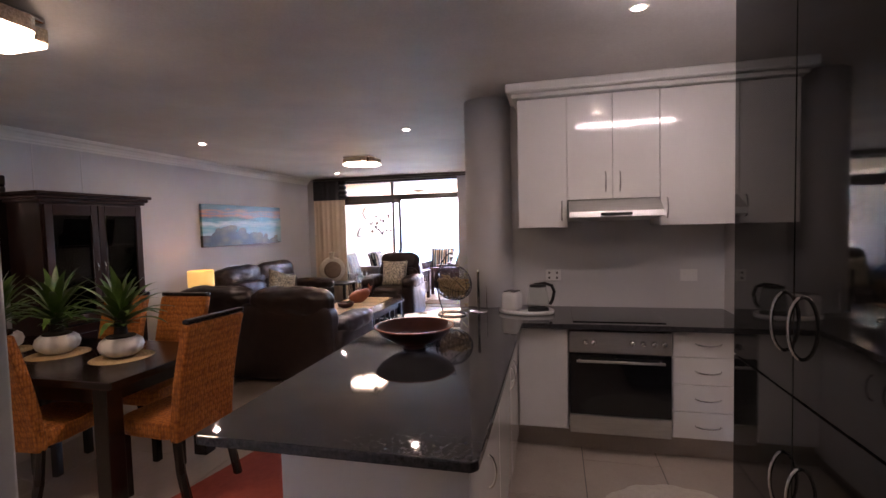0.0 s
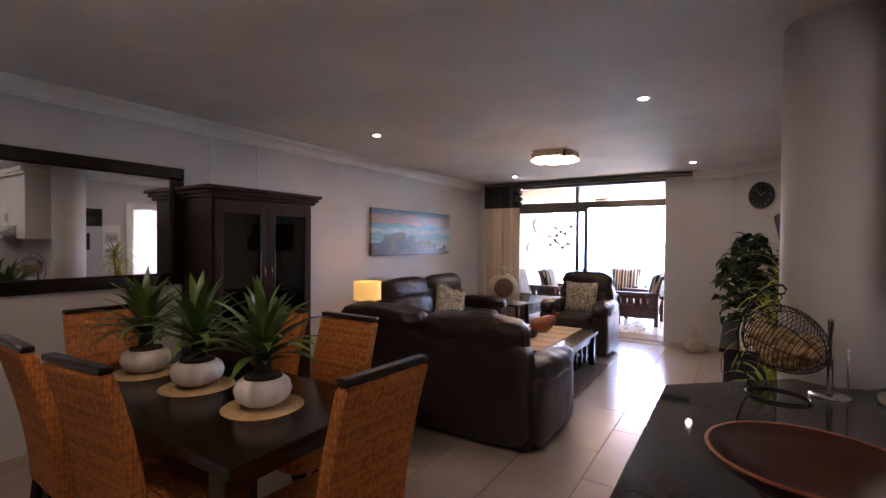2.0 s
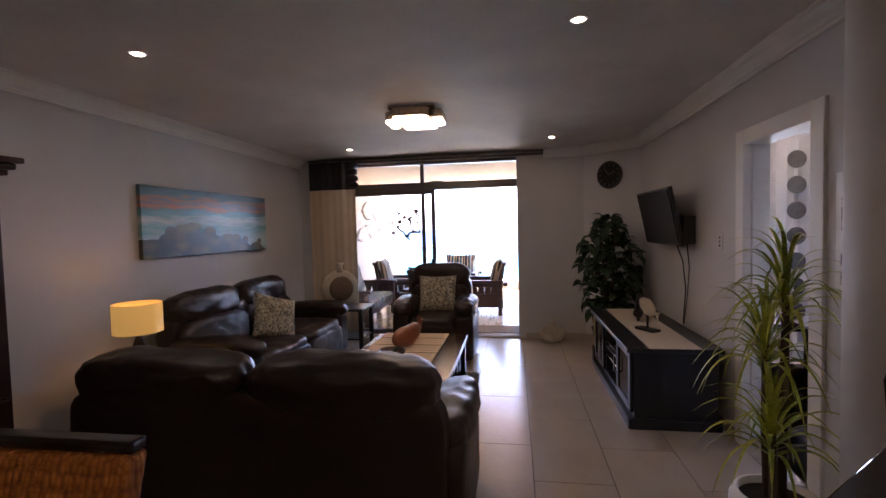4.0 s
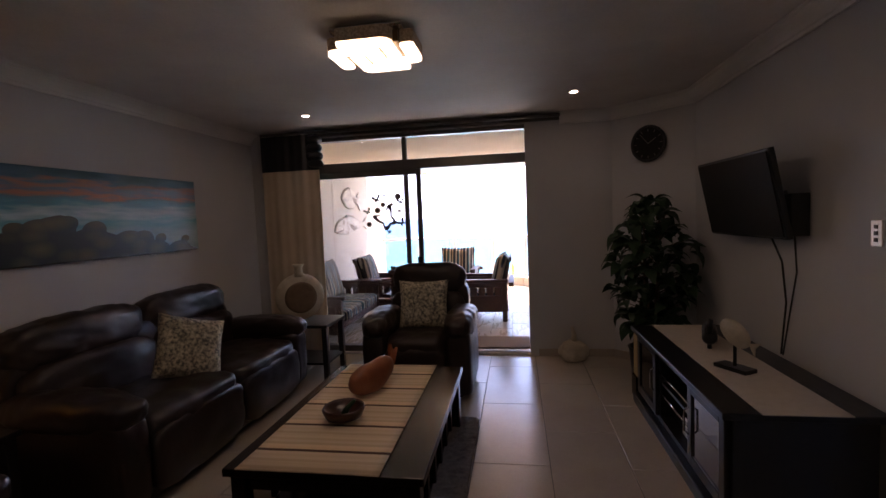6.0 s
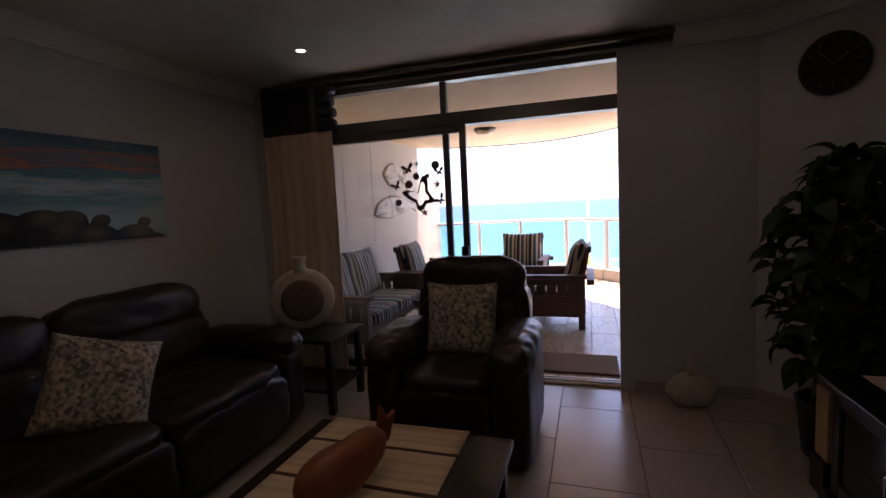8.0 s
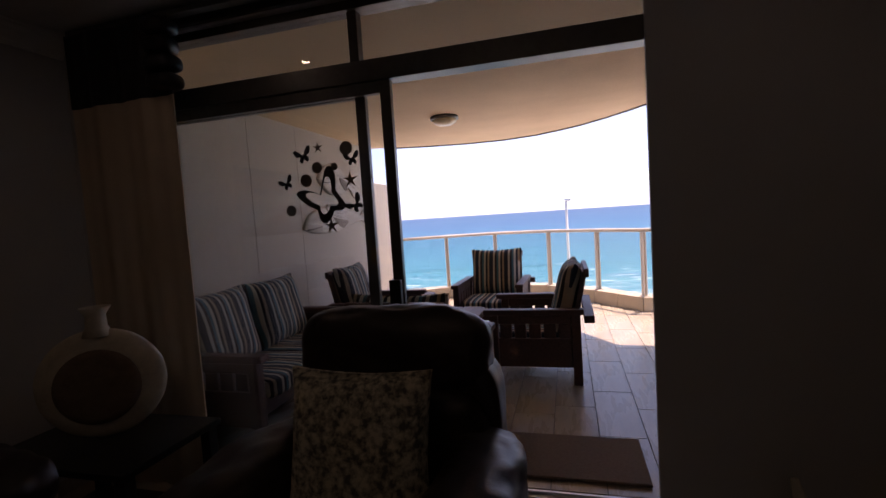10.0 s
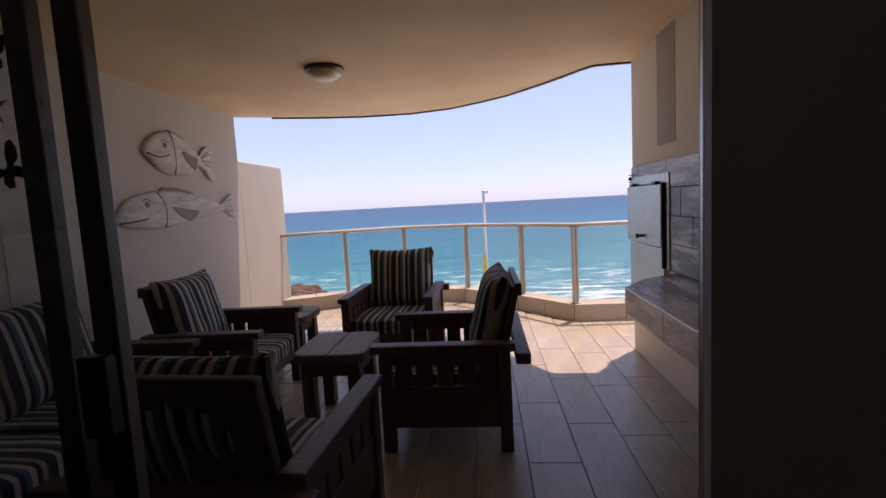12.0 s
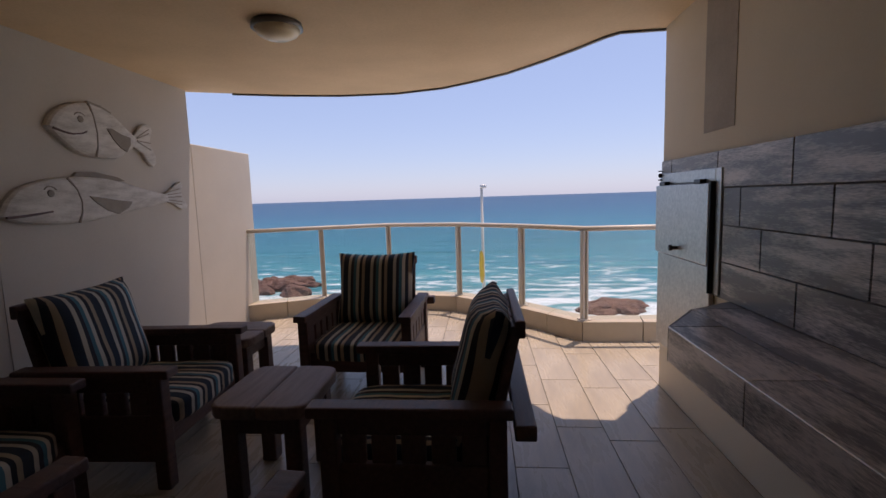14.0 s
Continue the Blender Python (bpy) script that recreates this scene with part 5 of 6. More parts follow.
obj("board", bx(-0.015, 0.015, -0.06, 0.06, 0.18, 0.52, 0.004), "straw", fs2)
obj("foot", bx(-0.03, 0.03, -0.07, 0.07, 0, 0.18, 0.004), "darkwood", fs2)


def fig_plant(m):
    p = thing("fig_plant", "tall leafy dark green artificial fig in a pot", "potted plant", m)
    obj("pot", lathe([(0.13, 0), (0.16, 0.02), (0.19, 0.3), (0.2, 0.32), (0.18, 0.32), (0.17, 0.28), (0.02, 0.28)], 28), "blackwood", p, smooth=True)
    r = random.Random(12)
    st, lv = [], []
    for k in range(4):
        a = k * 1.7
        pts = [(0.03 * math.cos(a), 0.03 * math.sin(a), 0.28), (0.06 * math.cos(a), 0.06 * math.sin(a), 0.8), (0.1 * math.cos(a + 0.5), 0.1 * math.sin(a + 0.5), 1.2 + 0.1 * k)]
        st.append(tube(pts, 0.014, 7, 0.006))
    for k in range(300):
        z = r.uniform(0.42, 1.62)
        spread = 0.34 * math.sin(min(1, (z - 0.3) / 0.5) * 1.57) * (1 if z < 1.25 else max(0.25, 1 - (z - 1.25) / 0.5))
        a, q = r.uniform(0, 6.28), spread * math.sqrt(r.uniform(0.1, 1))
        L = r.uniform(0.13, 0.2)
        b = blade(L, L * 0.4, 0.3, 0.6, 5, 0.3)
        lv.append(moved(b, pose(q * math.cos(a), q * math.sin(a), z, 0, 0, math.degrees(a) + r.uniform(-50, 50)) @ pose(-0.03, 0, 0, r.uniform(-30, 30), r.uniform(-35, 45), 0)))
        if k % 3 == 0:
            st.append(tube([(0.05 * math.cos(a), 0.05 * math.sin(a), z - 0.08), (q * math.cos(a), q * math.sin(a), z)], 0.005, 5, 0.003))
    obj("stems", join(*st), "trunk", p, smooth=True)
    obj("leaves", join(*lv), "leafdark", p, smooth=True)
    return p


fig_plant(pose(-0.745, 7.84, 0))


def dracaena(m):
    p = thing("dracaena_plant", "tall three-tiered spiky green plant in a white pot", "potted plant", m)
    obj("pot", lathe([(0.12, 0), (0.15, 0.02), (0.19, 0.16), (0.185, 0.27), (0.165, 0.31), (0.15, 0.31), (0.15, 0.27), (0.02, 0.26)], 36), "pot", p, smooth=True)
    obj("soil", lathe([(0.152, 0.25), (0.15, 0.275), (0.02, 0.28)], 24), "soil", p)
    r = random.Random(5)
    st, lv = [], []
    for (sx, sy), h in (((0.03, 0.02), 1.23), ((-0.02, 0.03), 0.98), ((-0.03, -0.04), 0.62)):
        st.append(tube([(sx, sy, 0.26), (sx * 1.4, sy * 1.4, h * 0.6), (sx * 1.5, sy * 1.2, h)], 0.02, 8, 0.015))
        for k in range(46):
            a = k * 2.4 + r.uniform(-0.3, 0.3)
            L = r.uniform(0.24, 0.38)
            u = k / 46
            b = blade(L, 0.0125, 0.42 + 0.2 * u, 0.62 * (1 - u) + r.uniform(0.1, 0.4), 8, 0.4)
            lv.append(moved(b, pose(sx * 1.5, sy * 1.2, h - 0.12 + 0.14 * u, 0, 0, math.degrees(a)) @ pose(0.008, 0, 0, 0, -46 * u * u + 2, 0)))
    obj("stems", join(*st), "trunk", p, smooth=True)
    obj("leaves", join(*lv), "leafpalm", p, smooth=True)
    return p


dracaena(pose(-0.68, 4.42, 0))

# ceiling lamps and downlights


def swirl_lamp(m):
    p = thing("ceiling_lamp", "square lit acrylic ceiling lamp with interlocked loops", "ceiling lamp", m, "lit ceiling lamps")
    obj("base", bx(-0.2, 0.2, -0.2, 0.2, -0.03, 0, 0.01), "chrome", p)
    arm = [(-0.139, -0.042), (-0.139, 0.185), (-0.134, 0.212), (-0.12, 0.234), (-0.095, 0.246), (0.13, 0.246), (0.146, 0.238), (0.15, 0.222), (0.146, 0.182), (0.136, 0.172), (-0.038, 0.172), (-0.056, 0.165), (-0.068, 0.15), (-0.068, -0.042)]
    cx, cy = 0.01, 0.1
    wide = [(cx + (x - cx) * 1.03, cy + (y - cy) * 1.02) for x, y in arm]
    for k in range(4):
        t_ = pose(0, 0, 0, 0, 0, 90 * k)
        obj("beaded_band", moved(prism(wide, -0.1, -0.035), t_), "beads", p, label="glittering beaded side band")
        obj("loop", moved(prism(arm, -0.118, -0.101, 0.003), t_), "lamp", p)
    obj("centre", bx(-0.042, 0.042, -0.042, 0.042, -0.118, -0.101, 0.003), "lamp", p)
    obj("channel", bx(-0.17, 0.17, -0.17, 0.17, -0.1005, -0.0385), "lampgap", p)
    return p


swirl_lamp(pose(-2.66, 6.17, CZ))
swirl_lamp(pose(-2.48, 1.50, CZ))
for x, y in ((-3.92, 4.55), (-1.49, 4.63), (-3.88, 7.85), (-1.38, 7.75), (-0.6, 0.6), (0.4, 2.4)):
    d = thing("downlight", "small round recessed lit downlight", "downlight", pose(x, y, CZ), "ceiling downlights")
    obj("rim", lathe([(0.045, 0), (0.045, -0.005), (0.032, -0.007), (0.031, -0.001)], 24), "chrome", d, smooth=True)
    obj("bulb", lathe([(0.03, -0.002), (0.03, -0.004)], 20), "spot", d)
tl2 = thing("tube_light", "white fluorescent tube light on the kitchen ceiling", "ceiling lamp", pose(0.68, 2.05, CZ))
obj("base", bx(-0.48, 0.48, -0.04, 0.04, -0.04, 0, 0.006), "white", tl2)
obj("tube", tube([(-0.45, 0, -0.06), (0.45, 0, -0.06)], 0.018, 12), "tube", tl2, smooth=True)
# ---- balcony ----
BX, BR, YB, BZ = -4.95, -0.88, 8.78, 2.50
fixed("wall_balcony_west", bx(BX - 0.2, BX, YB, 12.91, -0.1, 2.9), "shadedcream", "cream plastered side wall of the balcony")
fixed("wall_balcony_fin", bx(BX - 0.2, BX, 12.914, 14.05, -0.1, 2.0, 0.01), "shadedcream", "lower cream plastered screen wall")
fixed("wall_balcony_joints", join(*[bx(BX, BX + 0.003, y, y + 0.006, 0, BZ) for y in (10.2, 11.0, 9.4)]), "stain", "thin panel joints on the side wall", category="wall")
fixed("wall_balcony_east", bx(BR, BR + 0.55, YB, 11.93, -0.1, 2.9), "cream", "cream plastered barbecue wall")
fixed("wall_stain", bx(BR - 0.003, BR, 11.03, 11.35, 1.72, BZ), "stain", "darker patch on the plaster", category="wall")
EDGE = [(BX - 0.2, 12.9), (-4.6, 13.13), (-4.15, 13.3), (-3.6, 13.44), (-3.0, 13.47), (-2.5, 13.33), (-2.15, 13.1), (-1.88, 12.88), (-1.6, 12.55), (-1.4, 12.28), (-1.25, 12.05), (-1.17, 11.97), (-0.3, 11.95)]
fixed("ceiling_balcony", prism(EDGE + [(-0.3, YB), (BX - 0.2, YB)], BZ, BZ + 0.22), "soffit", "warm cream soffit with a sweeping curved edge")
fixed("trim_drip", join(*[tube([(*a, BZ - 0.006), (*b, BZ - 0.006)], 0.012, 6) for a, b in zip(EDGE[1:-1], EDGE[2:])]), "alu", "dark drip strip along the soffit edge", category="trim")
fixed("wall_facade", bx(RX + 0.13, RX + 0.3, 7.76, YD + 0.3, -9.0, 6.0), "cream", "cream facade beside the balcony")
fixed("slab_floor", prism([(BX - 0.2, YB), (0.2, YB), (0.2, 13.2), (-1.1, 13.2), (-2.3, 14.5), (-3.4, 14.7), (BX - 0.2, 14.2)], -0.3, -0.014), "balcgrout", "balcony floor slab under the tiles", category="floor")

# kerb with railing
POST = [(1.2, 13.02), (0.6, 13.02), (-0.1, 13.02), (-1.18, 13.02), (-1.72, 13.64), (-2.44, 14.22), (-3.36, 14.46), (-4.17, 14.22), (-5.0, 13.85)]


def offset(pts, d):
    out = []
    for k, p in enumerate(pts):
        a, b = Vector(pts[max(k - 1, 0)]), Vector(pts[min(k + 1, len(pts) - 1)])
        t = (b - a).normalized()
        out.append((p[0] + d * t.y, p[1] - d * t.x))
    return out


ins, outs = offset(POST, -0.1), offset(POST, 0.16)
kb = fixed("kerb", bx(-5.1, -5.08, 13.5, 14.0, 0, 0.19), "kerb", "sand-coloured tiled kerb round the balcony edge")
for k in range(len(POST) - 1):
    parts = 2
    for j in range(parts):
        def at(l, f):
            return (l[k][0] + (l[k + 1][0] - l[k][0]) * f, l[k][1] + (l[k + 1][1] - l[k][1]) * f)
        f0, f1 = j / parts + 0.004, (j + 1) / parts - 0.004
        obj("kerb_tile", prism([at(ins, f0), at(ins, f1), at(outs, f1), at(outs, f0)], -0.02, 0.19, 0.004), "kerb", kb)
rl = thing("balcony_railing", "cream metal balcony railing with clear glass panels", "railing")
for x, y in POST[1:-1]:
    obj("post", moved(join(bx(-0.03, -0.008, -0.028, 0.028, 0.19, 1.05, 0.004), bx(0.008, 0.03, -0.028, 0.028, 0.19, 1.05, 0.004), bx(-0.008, 0.008, -0.01, 0.01, 0.19, 1.05)), pose(x, y, 0, 0, 0, 20)), "rail", rl)
    obj("foot", moved(bx(-0.05, 0.05, -0.05, 0.05, 0.19, 0.2, 0.003), pose(x, y, 0, 0, 0, 20)), "rail", rl)
obj("handrail", tube([(x, y, 1.07) for x, y in POST], 0.026, 10), "rail", rl, smooth=True)
for a, b in zip(POST, POST[1:]):
    d = Vector((b[0] - a[0], b[1] - a[1], 0))
    g = obj("pane", moved(bx(0.04, d.length - 0.04, -0.004, 0.004, 0.192, 1.04), Matrix.Translation((a[0], a[1], 0)) @ pose(0, 0, 0, 0, 0, math.degrees(math.atan2(d.y, d.x)))), "railglass", rl)
    g.visible_shadow = False

# barbecue wall: steel doors, tiled shelf
br = thing("barbecue", "built-in mottled steel barbecue with hinged doors", "barbecue", pose(BR, 11.1, 0))
obj("frame", join(bx(-0.02, -0.001, 0, 0.06, 0.84, 1.52, 0.004), bx(-0.02, -0.001, 0.06, 0.83, 1.45, 1.52, 0.004)), "galv", br)
obj("door", bx(-0.05, -0.022, 0.07, 0.82, 0.99, 1.44, 0.006), "galv", br)
obj("gasket", bx(-0.045, -0.003, 0.06, 0.07, 0.84, 1.45), "black", br)
obj("lower_panel", bx(-0.03, -0.004, 0.07, 0.82, 0.34, 0.98, 0.004), "galv", br)
obj("knob", lathe([(0.012, 0), (0.012, 0.03), (0.02, 0.035), (0.018, 0.05)], 14), "black", br, pose(-0.05, 0.45, 1.05, 0, -90), True)
for y in (0.2, 0.7):
    obj("hinge", bx(-0.055, -0.02, y - 0.04, y + 0.04, 1.44, 1.465, 0.004), "black", br)
chn = thing("barbecue_chain", "dark steel chain hanging at the wall corner", "chain", pose(BR - 0.03, 11.9, 1.0))
obj("links", join(*[moved(lathe([(0.012, -0.004), (0.016, 0), (0.012, 0.004), (0.009, 0)], 10), pose(0, 0, 0.03 * k, 90 * (k % 2), 0, 40 * k)) for k in range(19)]), "wire", chn)
SH = [(BR, 11.02), (-1.13, 10.86), (-1.36, 10.56), (-1.36, YB), (BR, YB)]
sf = fixed("shelf_core", prism([(BR, 11.0), (-1.12, 10.85), (-1.345, 10.56), (-1.345, YB), (BR, YB)], 0.69, 0.815), "grout", "masonry shelf core along the barbecue wall", category="shelf")
for x0, x1, off in ((-1.36, -1.13, 0.0), (-1.126, -0.882, 0.3)):
    y = YB - off
    while y < 11.0:
        y0, y1 = max(y, YB), min(y + 0.6, 11.0)
        if x0 < -1.3:
            y1 = min(y1, 10.56)
        else:
            y1 = min(y1, 10.86)
        if y1 - y0 > 0.05:
            obj("shelf_tile", bx(x0 + 0.002, x1 - 0.002, y0 + 0.002, y1 - 0.002, 0.816, 0.83, 0.002), "slate", sf)
        y += 0.6
obj("shelf_tile", prism([(-1.355, 10.564), (-1.13, 10.564), (-1.13, 10.85)], 0.816, 0.83, 0.002), "slate", sf)
obj("shelf_tile", prism([(-1.126, 10.864), (-0.884, 10.864), (-0.884, 11.01)], 0.816, 0.83, 0.002), "slate", sf)
for k in range(3):
    y0, y1 = YB + 0.6 * k, min(YB + 0.6 * k + 0.6, 10.56)
    obj("edge_tile", bx(-1.36, -1.346, y0 + 0.002, y1 - 0.002, 0.68, 0.826, 0.002), "slate", sf)
obj("edge_tile", prism([(-1.36, 10.562), (-1.345, 10.562), (-1.12, 10.852), (-1.135, 10.862)], 0.68, 0.826), "slate", sf)
obj("edge_trim", tube([(-1.357, YB, 0.829), (-1.357, 10.56, 0.829), (-1.133, 10.86, 0.829)], 0.004, 6), "galv", sf)
wt = fixed("wall_tiling", bx(BR - 0.006, BR - 0.0005, YB, 11.93, 0.83, 1.6), "grout", "dark joints behind the wall tiles", category="wall")
for r_ in range(4):
    y = YB - (0.08, 0.43, 0.25, 0.02)[r_]
    while y < 11.93:
        lim = 11.93 if r_ == 3 else 11.09
        y0, y1 = max(y, YB), min(y + 0.6, lim)
        if y1 - y0 > 0.03:
            z1 = 0.83 + 0.195 * (r_ + 1)
            obj("wall_tile", bx(BR - 0.012, BR - 0.006, y0 + 0.004, y1 - 0.004, 0.83 + 0.195 * r_ + 0.004, z1 - 0.004, 0.0015), "slate", wt)
        y += 0.6
sk = thing("outdoor_switch", "white weatherproof switch on the tiled wall", "switch", pose(BR - 0.012, 9.85, 1.1))
obj("plate", bx(-0.03, 0, -0.04, 0.04, -0.07, 0.07, 0.006), "rail", sk)
obj("rocker", bx(-0.036, -0.03, -0.012, 0.012, -0.015, 0.015, 0.002), "white", sk)
bl2 = thing("balcony_lamp", "round opal bulkhead lamp under the soffit", "ceiling lamp", pose(-3.375, 11.45, BZ))
obj("base", lathe([(0.15, 0), (0.155, -0.03), (0.14, -0.035)], 32), "alu", bl2, smooth=True)
obj("shade", lathe([(0.138, -0.034), (0.12, -0.065), (0.07, -0.09), (0.01, -0.098)], 32), "opal", bl2, smooth=True)
dm = thing("door_mat", "brown coir mat outside the sliding doors", "mat", pose(-2.2, 9.1, 0.003))
obj("pile", bx(-0.42, 0.42, -0.24, 0.24, 0, 0.018, 0.006), "coir", dm)


# carved fish on the west wall
def wall_fish(m, L, H, tall, lab):
    """A flat carved fish, nose at y = 0, tail at y = L; lies against a wall facing +x."""
    f = thing("wall_fish", lab, "wall ornament", m, "carved fish on the balcony wall")
    to = Matrix(((0, 0, 1, 0), (1, 0, 0, 0), (0, 1, 0, 0), (0, 0, 0, 1)))
    if tall:
        top = [(0.0, 0.03), (0.04, 0.10), (0.1, 0.165), (0.16, 0.205), (0.24, 0.24), (0.36, 0.255), (0.48, 0.225), (0.58, 0.175), (0.66, 0.10), (0.74, 0.02), (0.79, -0.01)]
        low = [(0.77, -0.11), (0.70, -0.15), (0.62, -0.21), (0.54, -0.235), (0.44, -0.235), (0.36, -0.225), (0.28, -0.215), (0.18, -0.17), (0.09, -0.085), (0.03, -0.02)]
        tail = [(0.765, -0.015), (0.82, 0.05), (0.88, 0.105), (0.945, 0.125), (0.985, 0.11), (1.0, 0.06), (0.96, -0.03), (0.955, -0.09), (1.0, -0.2), (0.995, -0.28), (0.955, -0.315), (0.9, -0.27), (0.84, -0.17), (0.75, -0.11)]
        gill, fin, dorsal = [(0.345, 0.25), (0.37, 0.14), (0.38, 0.0), (0.365, -0.13), (0.34, -0.215)], [(0.47, 0.04), (0.52, 0.045), (0.60, 0.0), (0.70, -0.03), (0.69, -0.1), (0.64, -0.17), (0.58, -0.13), (0.52, -0.06)], [(0.34, 0.24), (0.38, 0.275), (0.48, 0.25), (0.58, 0.2), (0.58, 0.15), (0.46, 0.19)]
        eye, mouth = (0.25, 0.1), [(0.03, 0.01), (0.1, -0.015), (0.17, -0.03), (0.25, -0.02), (0.29, 0.0)]
    else:
        top = [(0.0, -0.08), (0.03, 0.01), (0.07, 0.075), (0.13, 0.12), (0.22, 0.155), (0.32, 0.17), (0.45, 0.165), (0.56, 0.135), (0.66, 0.095), (0.76, 0.06), (0.85, 0.035)]
        low = [(0.86, -0.025), (0.76, -0.05), (0.62, -0.085), (0.48, -0.115), (0.38, -0.14), (0.28, -0.15), (0.16, -0.14), (0.07, -0.12)]
        tail = [(0.83, 0.035), (0.88, 0.085), (0.93, 0.135), (0.96, 0.15), (0.975, 0.12), (0.955, 0.06), (0.965, 0.01), (1.0, -0.065), (0.99, -0.1), (0.95, -0.105), (0.9, -0.06), (0.84, -0.025)]
        gill, fin, dorsal = [(0.27, 0.155), (0.305, 0.08), (0.32, 0.0), (0.315, -0.08), (0.3, -0.145)], [(0.355, 0.035), (0.42, 0.02), (0.5, 0.0), (0.585, -0.015), (0.56, -0.06), (0.5, -0.105), (0.44, -0.075), (0.39, -0.02)], [(0.3, 0.15), (0.33, 0.2), (0.42, 0.205), (0.54, 0.175), (0.58, 0.145), (0.5, 0.14)]
        eye, mouth = (0.19, 0.055), [(0.02, -0.085), (0.08, -0.08), (0.14, -0.07), (0.19, -0.06)]

    def at(ps, z):
        return [(L * x, H * y, z) for x, y in ps]

    def flat(ps):
        return [(L * x, H * y) for x, y in ps]

    edge = flat(top + low)
    cx, cy = sum(x for x, y in edge) / len(edge), sum(y for x, y in edge) / len(edge)
    bm = bmesh.new()
    rings = []
    for k, z in ((1.0, 0.0), (1.0, 0.028), (0.965, 0.042), (0.88, 0.05), (0.6, 0.055)):
        rings.append([bm.verts.new((cx + (x - cx) * k, cy + (y - cy) * k, z)) for x, y in edge])
    n = len(edge)
    for a, b in zip(rings, rings[1:]):
        for k in range(n):
            bm.faces.new((a[k], a[(k + 1) % n], b[(k + 1) % n], b[k]))
    bm.faces.new(rings[-1])
    bm.faces.new(rings[0][::-1])
    bmesh.ops.recalc_face_normals(bm, faces=bm.faces[:])
    obj("body", moved(bm, to), "carved", f)
    obj("tail", moved(prism(flat(tail), 0.002, 0.034, 0.008), to), "carved", f)
    obj("tail_ribs", moved(join(*[tube(at([(0.8, y0), (0.95, y1)], 0.035), 0.004, 5) for y0, y1 in ((-0.02, 0.07), (-0.03, 0.03), (-0.05, -0.07), (-0.06, -0.14))] if tall else [tube(at([(0.7, 0.01), (0.95, y1)], 0.036), 0.004, 5) for y1 in (0.09, 0.05, 0.015, -0.03, -0.06)]), to), "carveddark", f)
    obj("dorsal", moved(prism(flat(dorsal), 0.002, 0.026, 0.004), to), "carveddark", f)
    obj("gill", moved(tube(at(gill, 0.05), 0.009, 6), to), "carveddark", f)
    obj("fin", moved(prism(flat(fin), 0.05, 0.062, 0.004), to), "carveddark", f)
    ex, ey = L * eye[0], H * eye[1]
    obj("eye", moved(lathe([(0.026, 0.045), (0.022, 0.06), (0.004, 0.064)], 18), to @ pose(ex, ey, 0)), "carveddark", f)
    obj("brow", moved(tube([(ex + 0.05 * math.cos(a), ey + 0.045 * math.sin(a), 0.054) for a in [0.5 + 0.25 * k for k in range(9)]], 0.004, 5), to), "carveddark", f)
    obj("mouth", moved(tube(at(mouth, 0.05), 0.0085, 6), to), "sleeper", f, label="dark carved mouth line")
    return f


wall_fish(pose(BX, 11.38, 1.925, 4), 0.98, 0.80, True, "whitewashed carved wooden fish, short and round")
wall_fish(pose(BX, 11.0, 1.45, 0.8), 1.74, 1.0, False, "whitewashed carved wooden fish, long and slim")


# sleeper-wood chairs
def slab(x0, x1, y0, y1, z0, z1, mat, name, par):
    return obj(name, bx(x0, x1, y0, y1, z0, z1, 0.008), mat, par)


def patio_chair(w=0.74, n=1, lab="dark sleeper-wood patio armchair with striped cushions", cat="armchair"):
    """Faces +y; centred, depth 0.86."""
    c = thing("patio_chair", lab, cat, None, "patio chairs")
    h = w / 2
    for s in (-1, 1):
        slab(s * h - 0.045 if s > 0 else -h - 0.045, s * h + 0.045 if s > 0 else -h + 0.045, -0.36, 0.44, 0.575, 0.62, "sleeper", "armrest", c)
        for y in (-0.3, 0.36):
            slab(s * h - 0.035, s * h + 0.035, y - 0.035, y + 0.035, 0, 0.575, "sleeper", "leg", c)
        slab(s * h - 0.02, s * h + 0.02, -0.265, 0.325, 0.5, 0.57, "sleeper", "side_rail", c)
        slab(s * h - 0.02, s * h + 0.02, -0.265, 0.325, 0.14, 0.38, "sleeper", "side_board", c)
        for k in range(5):
            slab(s * h - 0.015, s * h + 0.015, -0.258 + 0.118 * k, -0.162 + 0.118 * k, 0.38, 0.5, "sleeper", "slat", c)
    slab(-h + 0.035, h - 0.035, 0.33, 0.37, 0.2, 0.34, "sleeper", "front_rail", c)
    slab(-h + 0.02, h - 0.02, -0.24, 0.33, 0.24, 0.28, "sleeper", "seat_board", c)
    slab(-h - 0.09, h + 0.09, -0.44, -0.36, 0.52, 0.58, "sleeper", "back_stop", c)
    bk = []
    nb = max(2, int(round((w - 0.1) / 0.16)))
    for k in range(nb):
        x0 = -h + 0.05 + (w - 0.1) * k / nb
        o = obj("back_board", moved(bx(x0 + 0.01, x0 + (w - 0.1) / nb - 0.01, -0.02, 0.02, 0.0, 0.68, 0.006), pose(0, -0.24, 0.24, 12)), "sleeper", c)
    slab(-h + 0.05, h - 0.05, -0.415, -0.375, 0.86, 0.93, "sleeper", "back_rail", c)
    cw = (w - 0.1) / n
    for k in range(n):
        x0 = -h + 0.05 + cw * k
        obj("seat_cushion", puff(x0, x0 + cw, -0.22, 0.42, 0.28, 0.43, 6, 0.006, 16, k), "stripe", c, smooth=True)
        obj("back_cushion", moved(pillow(cw * 1.0, 0.60, 0.2, k + 2), pose(x0 + cw / 2, -0.17, 0.385, 14)), "stripe", c, smooth=True)
    return c


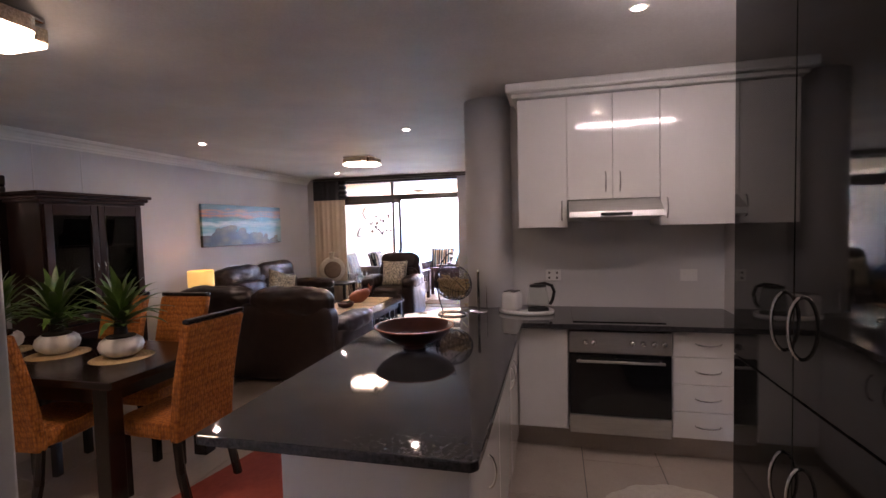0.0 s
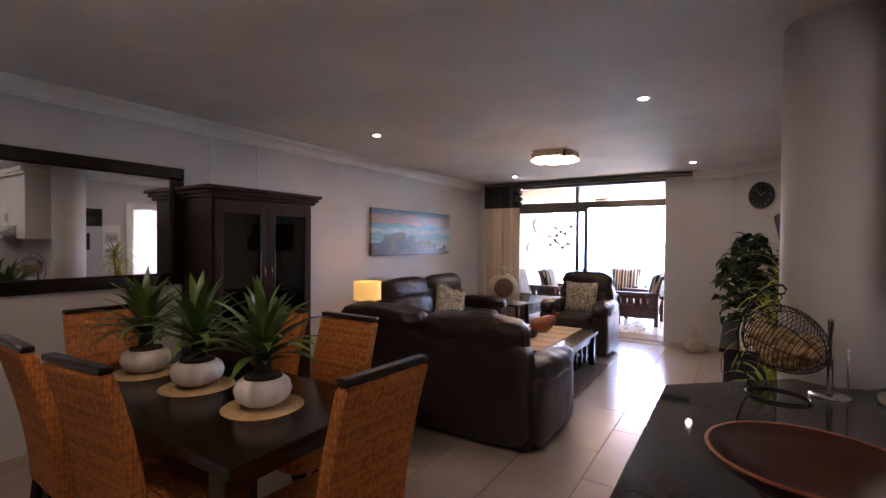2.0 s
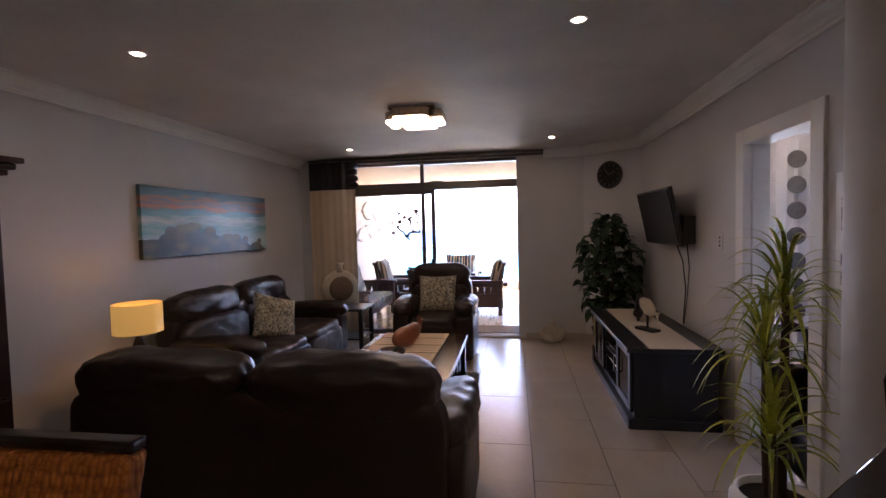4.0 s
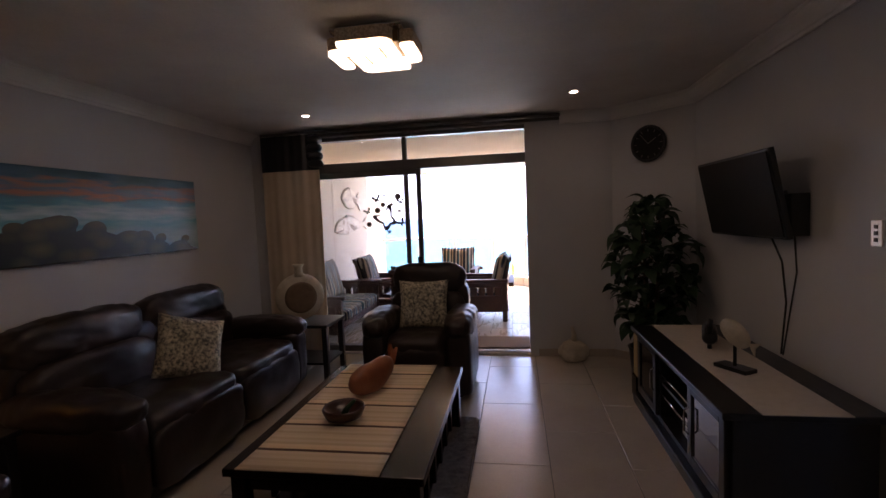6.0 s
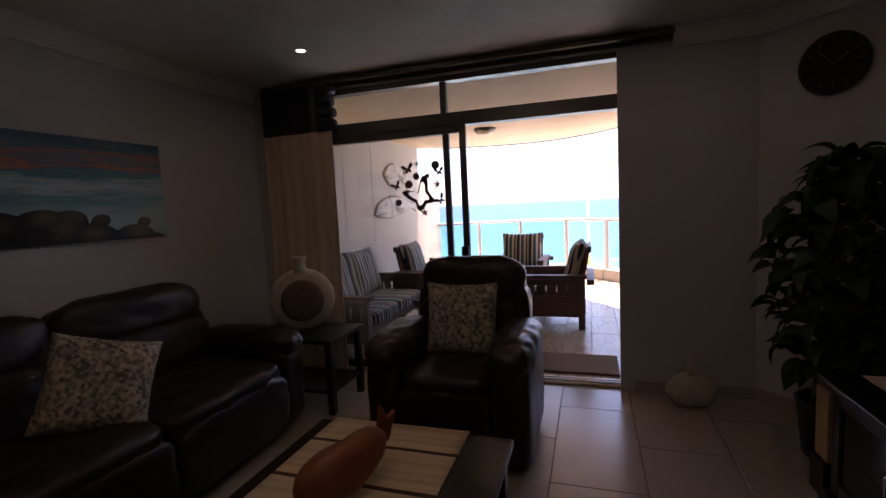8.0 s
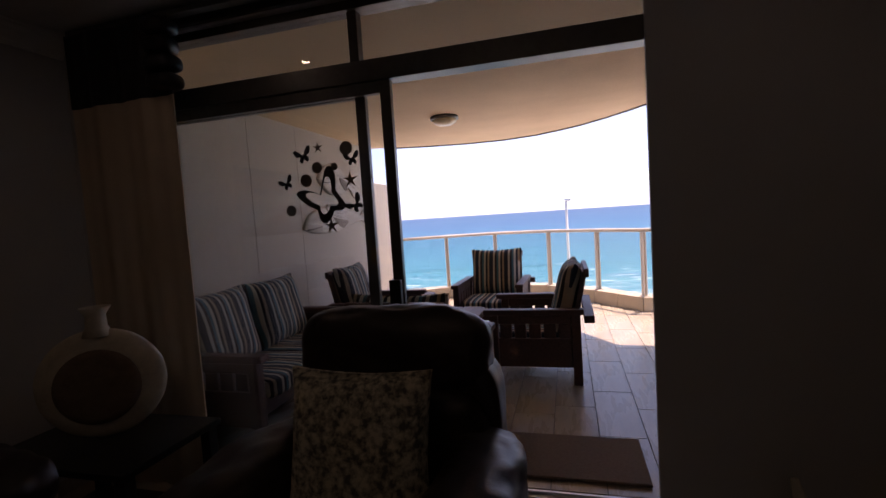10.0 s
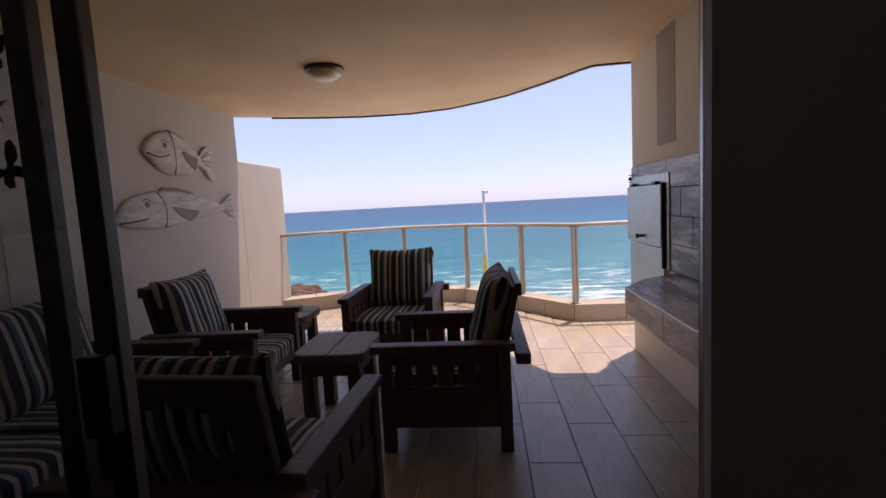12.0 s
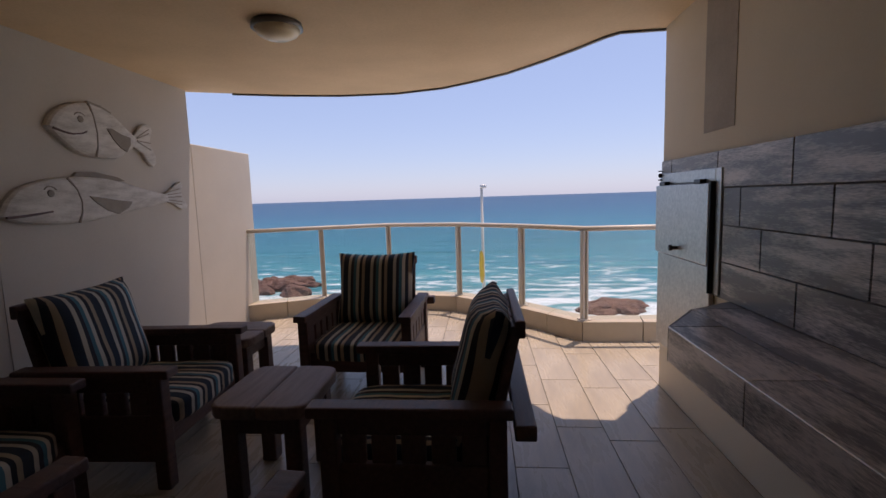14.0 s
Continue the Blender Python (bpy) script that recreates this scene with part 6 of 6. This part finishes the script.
pc = patio_chair()
pc.matrix_basis = pose(-2.40, 10.62, 0, 0, 0, 90)
copy_thing(pc, pose(-3.03, 12.0, 0, 0, 0, 178))
copy_thing(pc, pose(-4.12, 10.98, 0, 0, 0, -88))
copy_thing(pc, pose(-3.12, 9.40, 0, 0, 0, -4))
bn = patio_chair(1.52, 2, "dark sleeper-wood patio bench with striped cushions", "bench")
bn.name = "patio_bench"
bn.matrix_basis = pose(-4.45, 9.7, 0, 0, 0, -90)


def stool_table(m, lab):
    t_ = thing("patio_table", lab, "table", m, "patio tables")
    for s in (-1, 1):
        edge = [(-0.262, 0.003), (0.262, 0.003), (0.262, 0.15), (0.25, 0.195), (0.222, 0.225), (0.18, 0.235), (-0.18, 0.235), (-0.222, 0.225), (-0.25, 0.195), (-0.262, 0.15)]
        obj("top_plank", prism([(x, s * y) for x, y in edge], 0.435, 0.5, 0.012), "sleepertop", t_)
    obj("frame", bx(-0.2, 0.2, -0.18, 0.18, 0.34, 0.44, 0.006), "sleeper", t_)
    for sx in (-1, 1):
        for sy in (-1, 1):
            obj("leg", bx(sx * 0.18 - 0.04, sx * 0.18 + 0.04, sy * 0.15 - 0.04, sy * 0.15 + 0.04, 0, 0.34 + 0.1, 0.008), "sleeper", t_)
    return t_


stool_table(pose(-3.18, 10.72, 0, 0, 0, 90), "small worn wooden patio table with rounded plank top")
stool_table(pose(-3.98, 11.68, 0, 0, 0, 0), "small worn wooden patio table by the wall")

# ---- outdoors ----
SEA = -9.0
fixed("water", bx(-4500, 4500, 14.8, 4800, SEA - 0.5, SEA), "sea", "turquoise sea with white surf")


def rocks(m, w, d, h, seed):
    r = random.Random(seed)
    bms = []
    for k in range(26):
        b = bmesh.new()
        bmesh.ops.create_icosphere(b, subdivisions=3, radius=1)
        s = r.uniform(0.5, 1.3)
        ox, oy = r.gauss(0, w), r.gauss(0, d)
        for v in b.verts:
            q = v.co.copy()
            q *= 1 + 0.35 * noise.noise(q * 1.3 + Vector((k * 3.1, seed, 0))) + 0.15 * noise.noise(q * 4 + Vector((k, 0, 0)))
            v.co = Vector((q.x * s * 1.5 + ox, q.y * s + oy, q.z * s * h))
        bms.append(b)
    return tagged(obj("shore_rocks", join(*bms), "rock", None, m), "wet red-brown rocks in the surf", "rocks", "", "stuff")


rocks(pose(-27.5, 62, SEA), 2.3, 1.8, 0.95, 3)
rocks(pose(9.4, 50, SEA - 0.2), 1.0, 0.9, 0.7, 8)
pl = thing("beach_pole", "tall weathered pole with a yellow float on the shore", "pole", pose(-2.14, 36.5, SEA))
obj("shaft", tube([(0, 0, 0), (0.02, 0, 5), (0, 0, 10.9)], 0.13, 10, 0.075), "rail", pl, smooth=True)
obj("head", moved(puff(-0.1, 0.3, -0.1, 0.1, -0.1, 0.12, 3, 0, 6), pose(0, 0, 10.95)), "galv", pl, smooth=True)
obj("float", puff(-0.22, 0.08, -0.17, 0.17, 5.1, 7.1, 3, 0.03, 8), "yellow", pl, smooth=True)

# ---- floor tiles ----
fl = fixed("floor", bx(LX, 1.22, -1.5, YD + 0.18, -0.1, -0.006), "grout", "large beige porcelain floor tiles with dark joints")
shared = {}


def tile_at(x0, x1, y0, y1, mat, par, name, z=-0.006):
    key = (round(x1 - x0, 3), round(y1 - y0, 3), mat)
    if key not in shared:
        b = bx(-(x1 - x0) / 2, (x1 - x0) / 2, -(y1 - y0) / 2, (y1 - y0) / 2, 0, 0.006, 0.0012, 1)
        me = bpy.data.meshes.new(name)
        b.to_mesh(me)
        b.free()
        me.materials.append(M[mat])
        shared[key] = me
    o = new(name, shared[key])
    o.parent = par
    o.location = ((x0 + x1) / 2, (y0 + y1) / 2, z)
    return o


TW, TL, J = 0.475, 0.93, 0.0025
k = 0
x = -1.74 - TW * 7
while x < 1.22:
    y = 7.29 - TL * 10 - (TL / 2 if k % 2 else 0)
    while y < YD + 0.02:
        x0, x1, y0, y1 = max(x, LX) + J, min(x + TW, 1.22) - J, max(y, -1.5) + J, min(y + TL, YD + 0.02) - J
        if x1 - x0 > 0.03 and y1 - y0 > 0.03:
            tile_at(x0, x1, y0, y1, "tile", fl, "floor_tile")
        y += TL
    x += TW
    k += 1
fb2 = fixed("floor_balcony", bx(BX, 0.2, YD + 0.181, 12.9, -0.1, -0.007), "balcgrout", "sandy grey wood-look balcony tiles with fine joints")
TW, TL, k, x = 0.278, 0.73, 0, -1.72 - 0.278 * 11
while x < 0.1:
    y = 11.13 - TL * 4 + (0.15 if k % 2 else -0.28 if k % 4 else 0)
    while y < 14.4:
        x0, x1, y0, y1 = max(x, BX) + J, x + TW - J, max(y, YB) + J, y + TL - J
        mx_, my_ = (x0 + x1) / 2, (y0 + y1) / 2
        lim = 12.95 if mx_ > -1.2 else (12.95 + (-1.2 - mx_) * 1.05 if mx_ > -2.45 else (14.3 if mx_ > -3.6 else 14.3 + (mx_ + 3.6) * 0.35))
        y1 = min(y1, lim)
        if y1 - y0 > 0.05 and not (mx_ > BR and my_ < 11.9):
            tile_at(x0, x1, y0, y1, "balctile", fb2, "balcony_tile", -0.007)
        y += TL
    x += TW
    k += 1
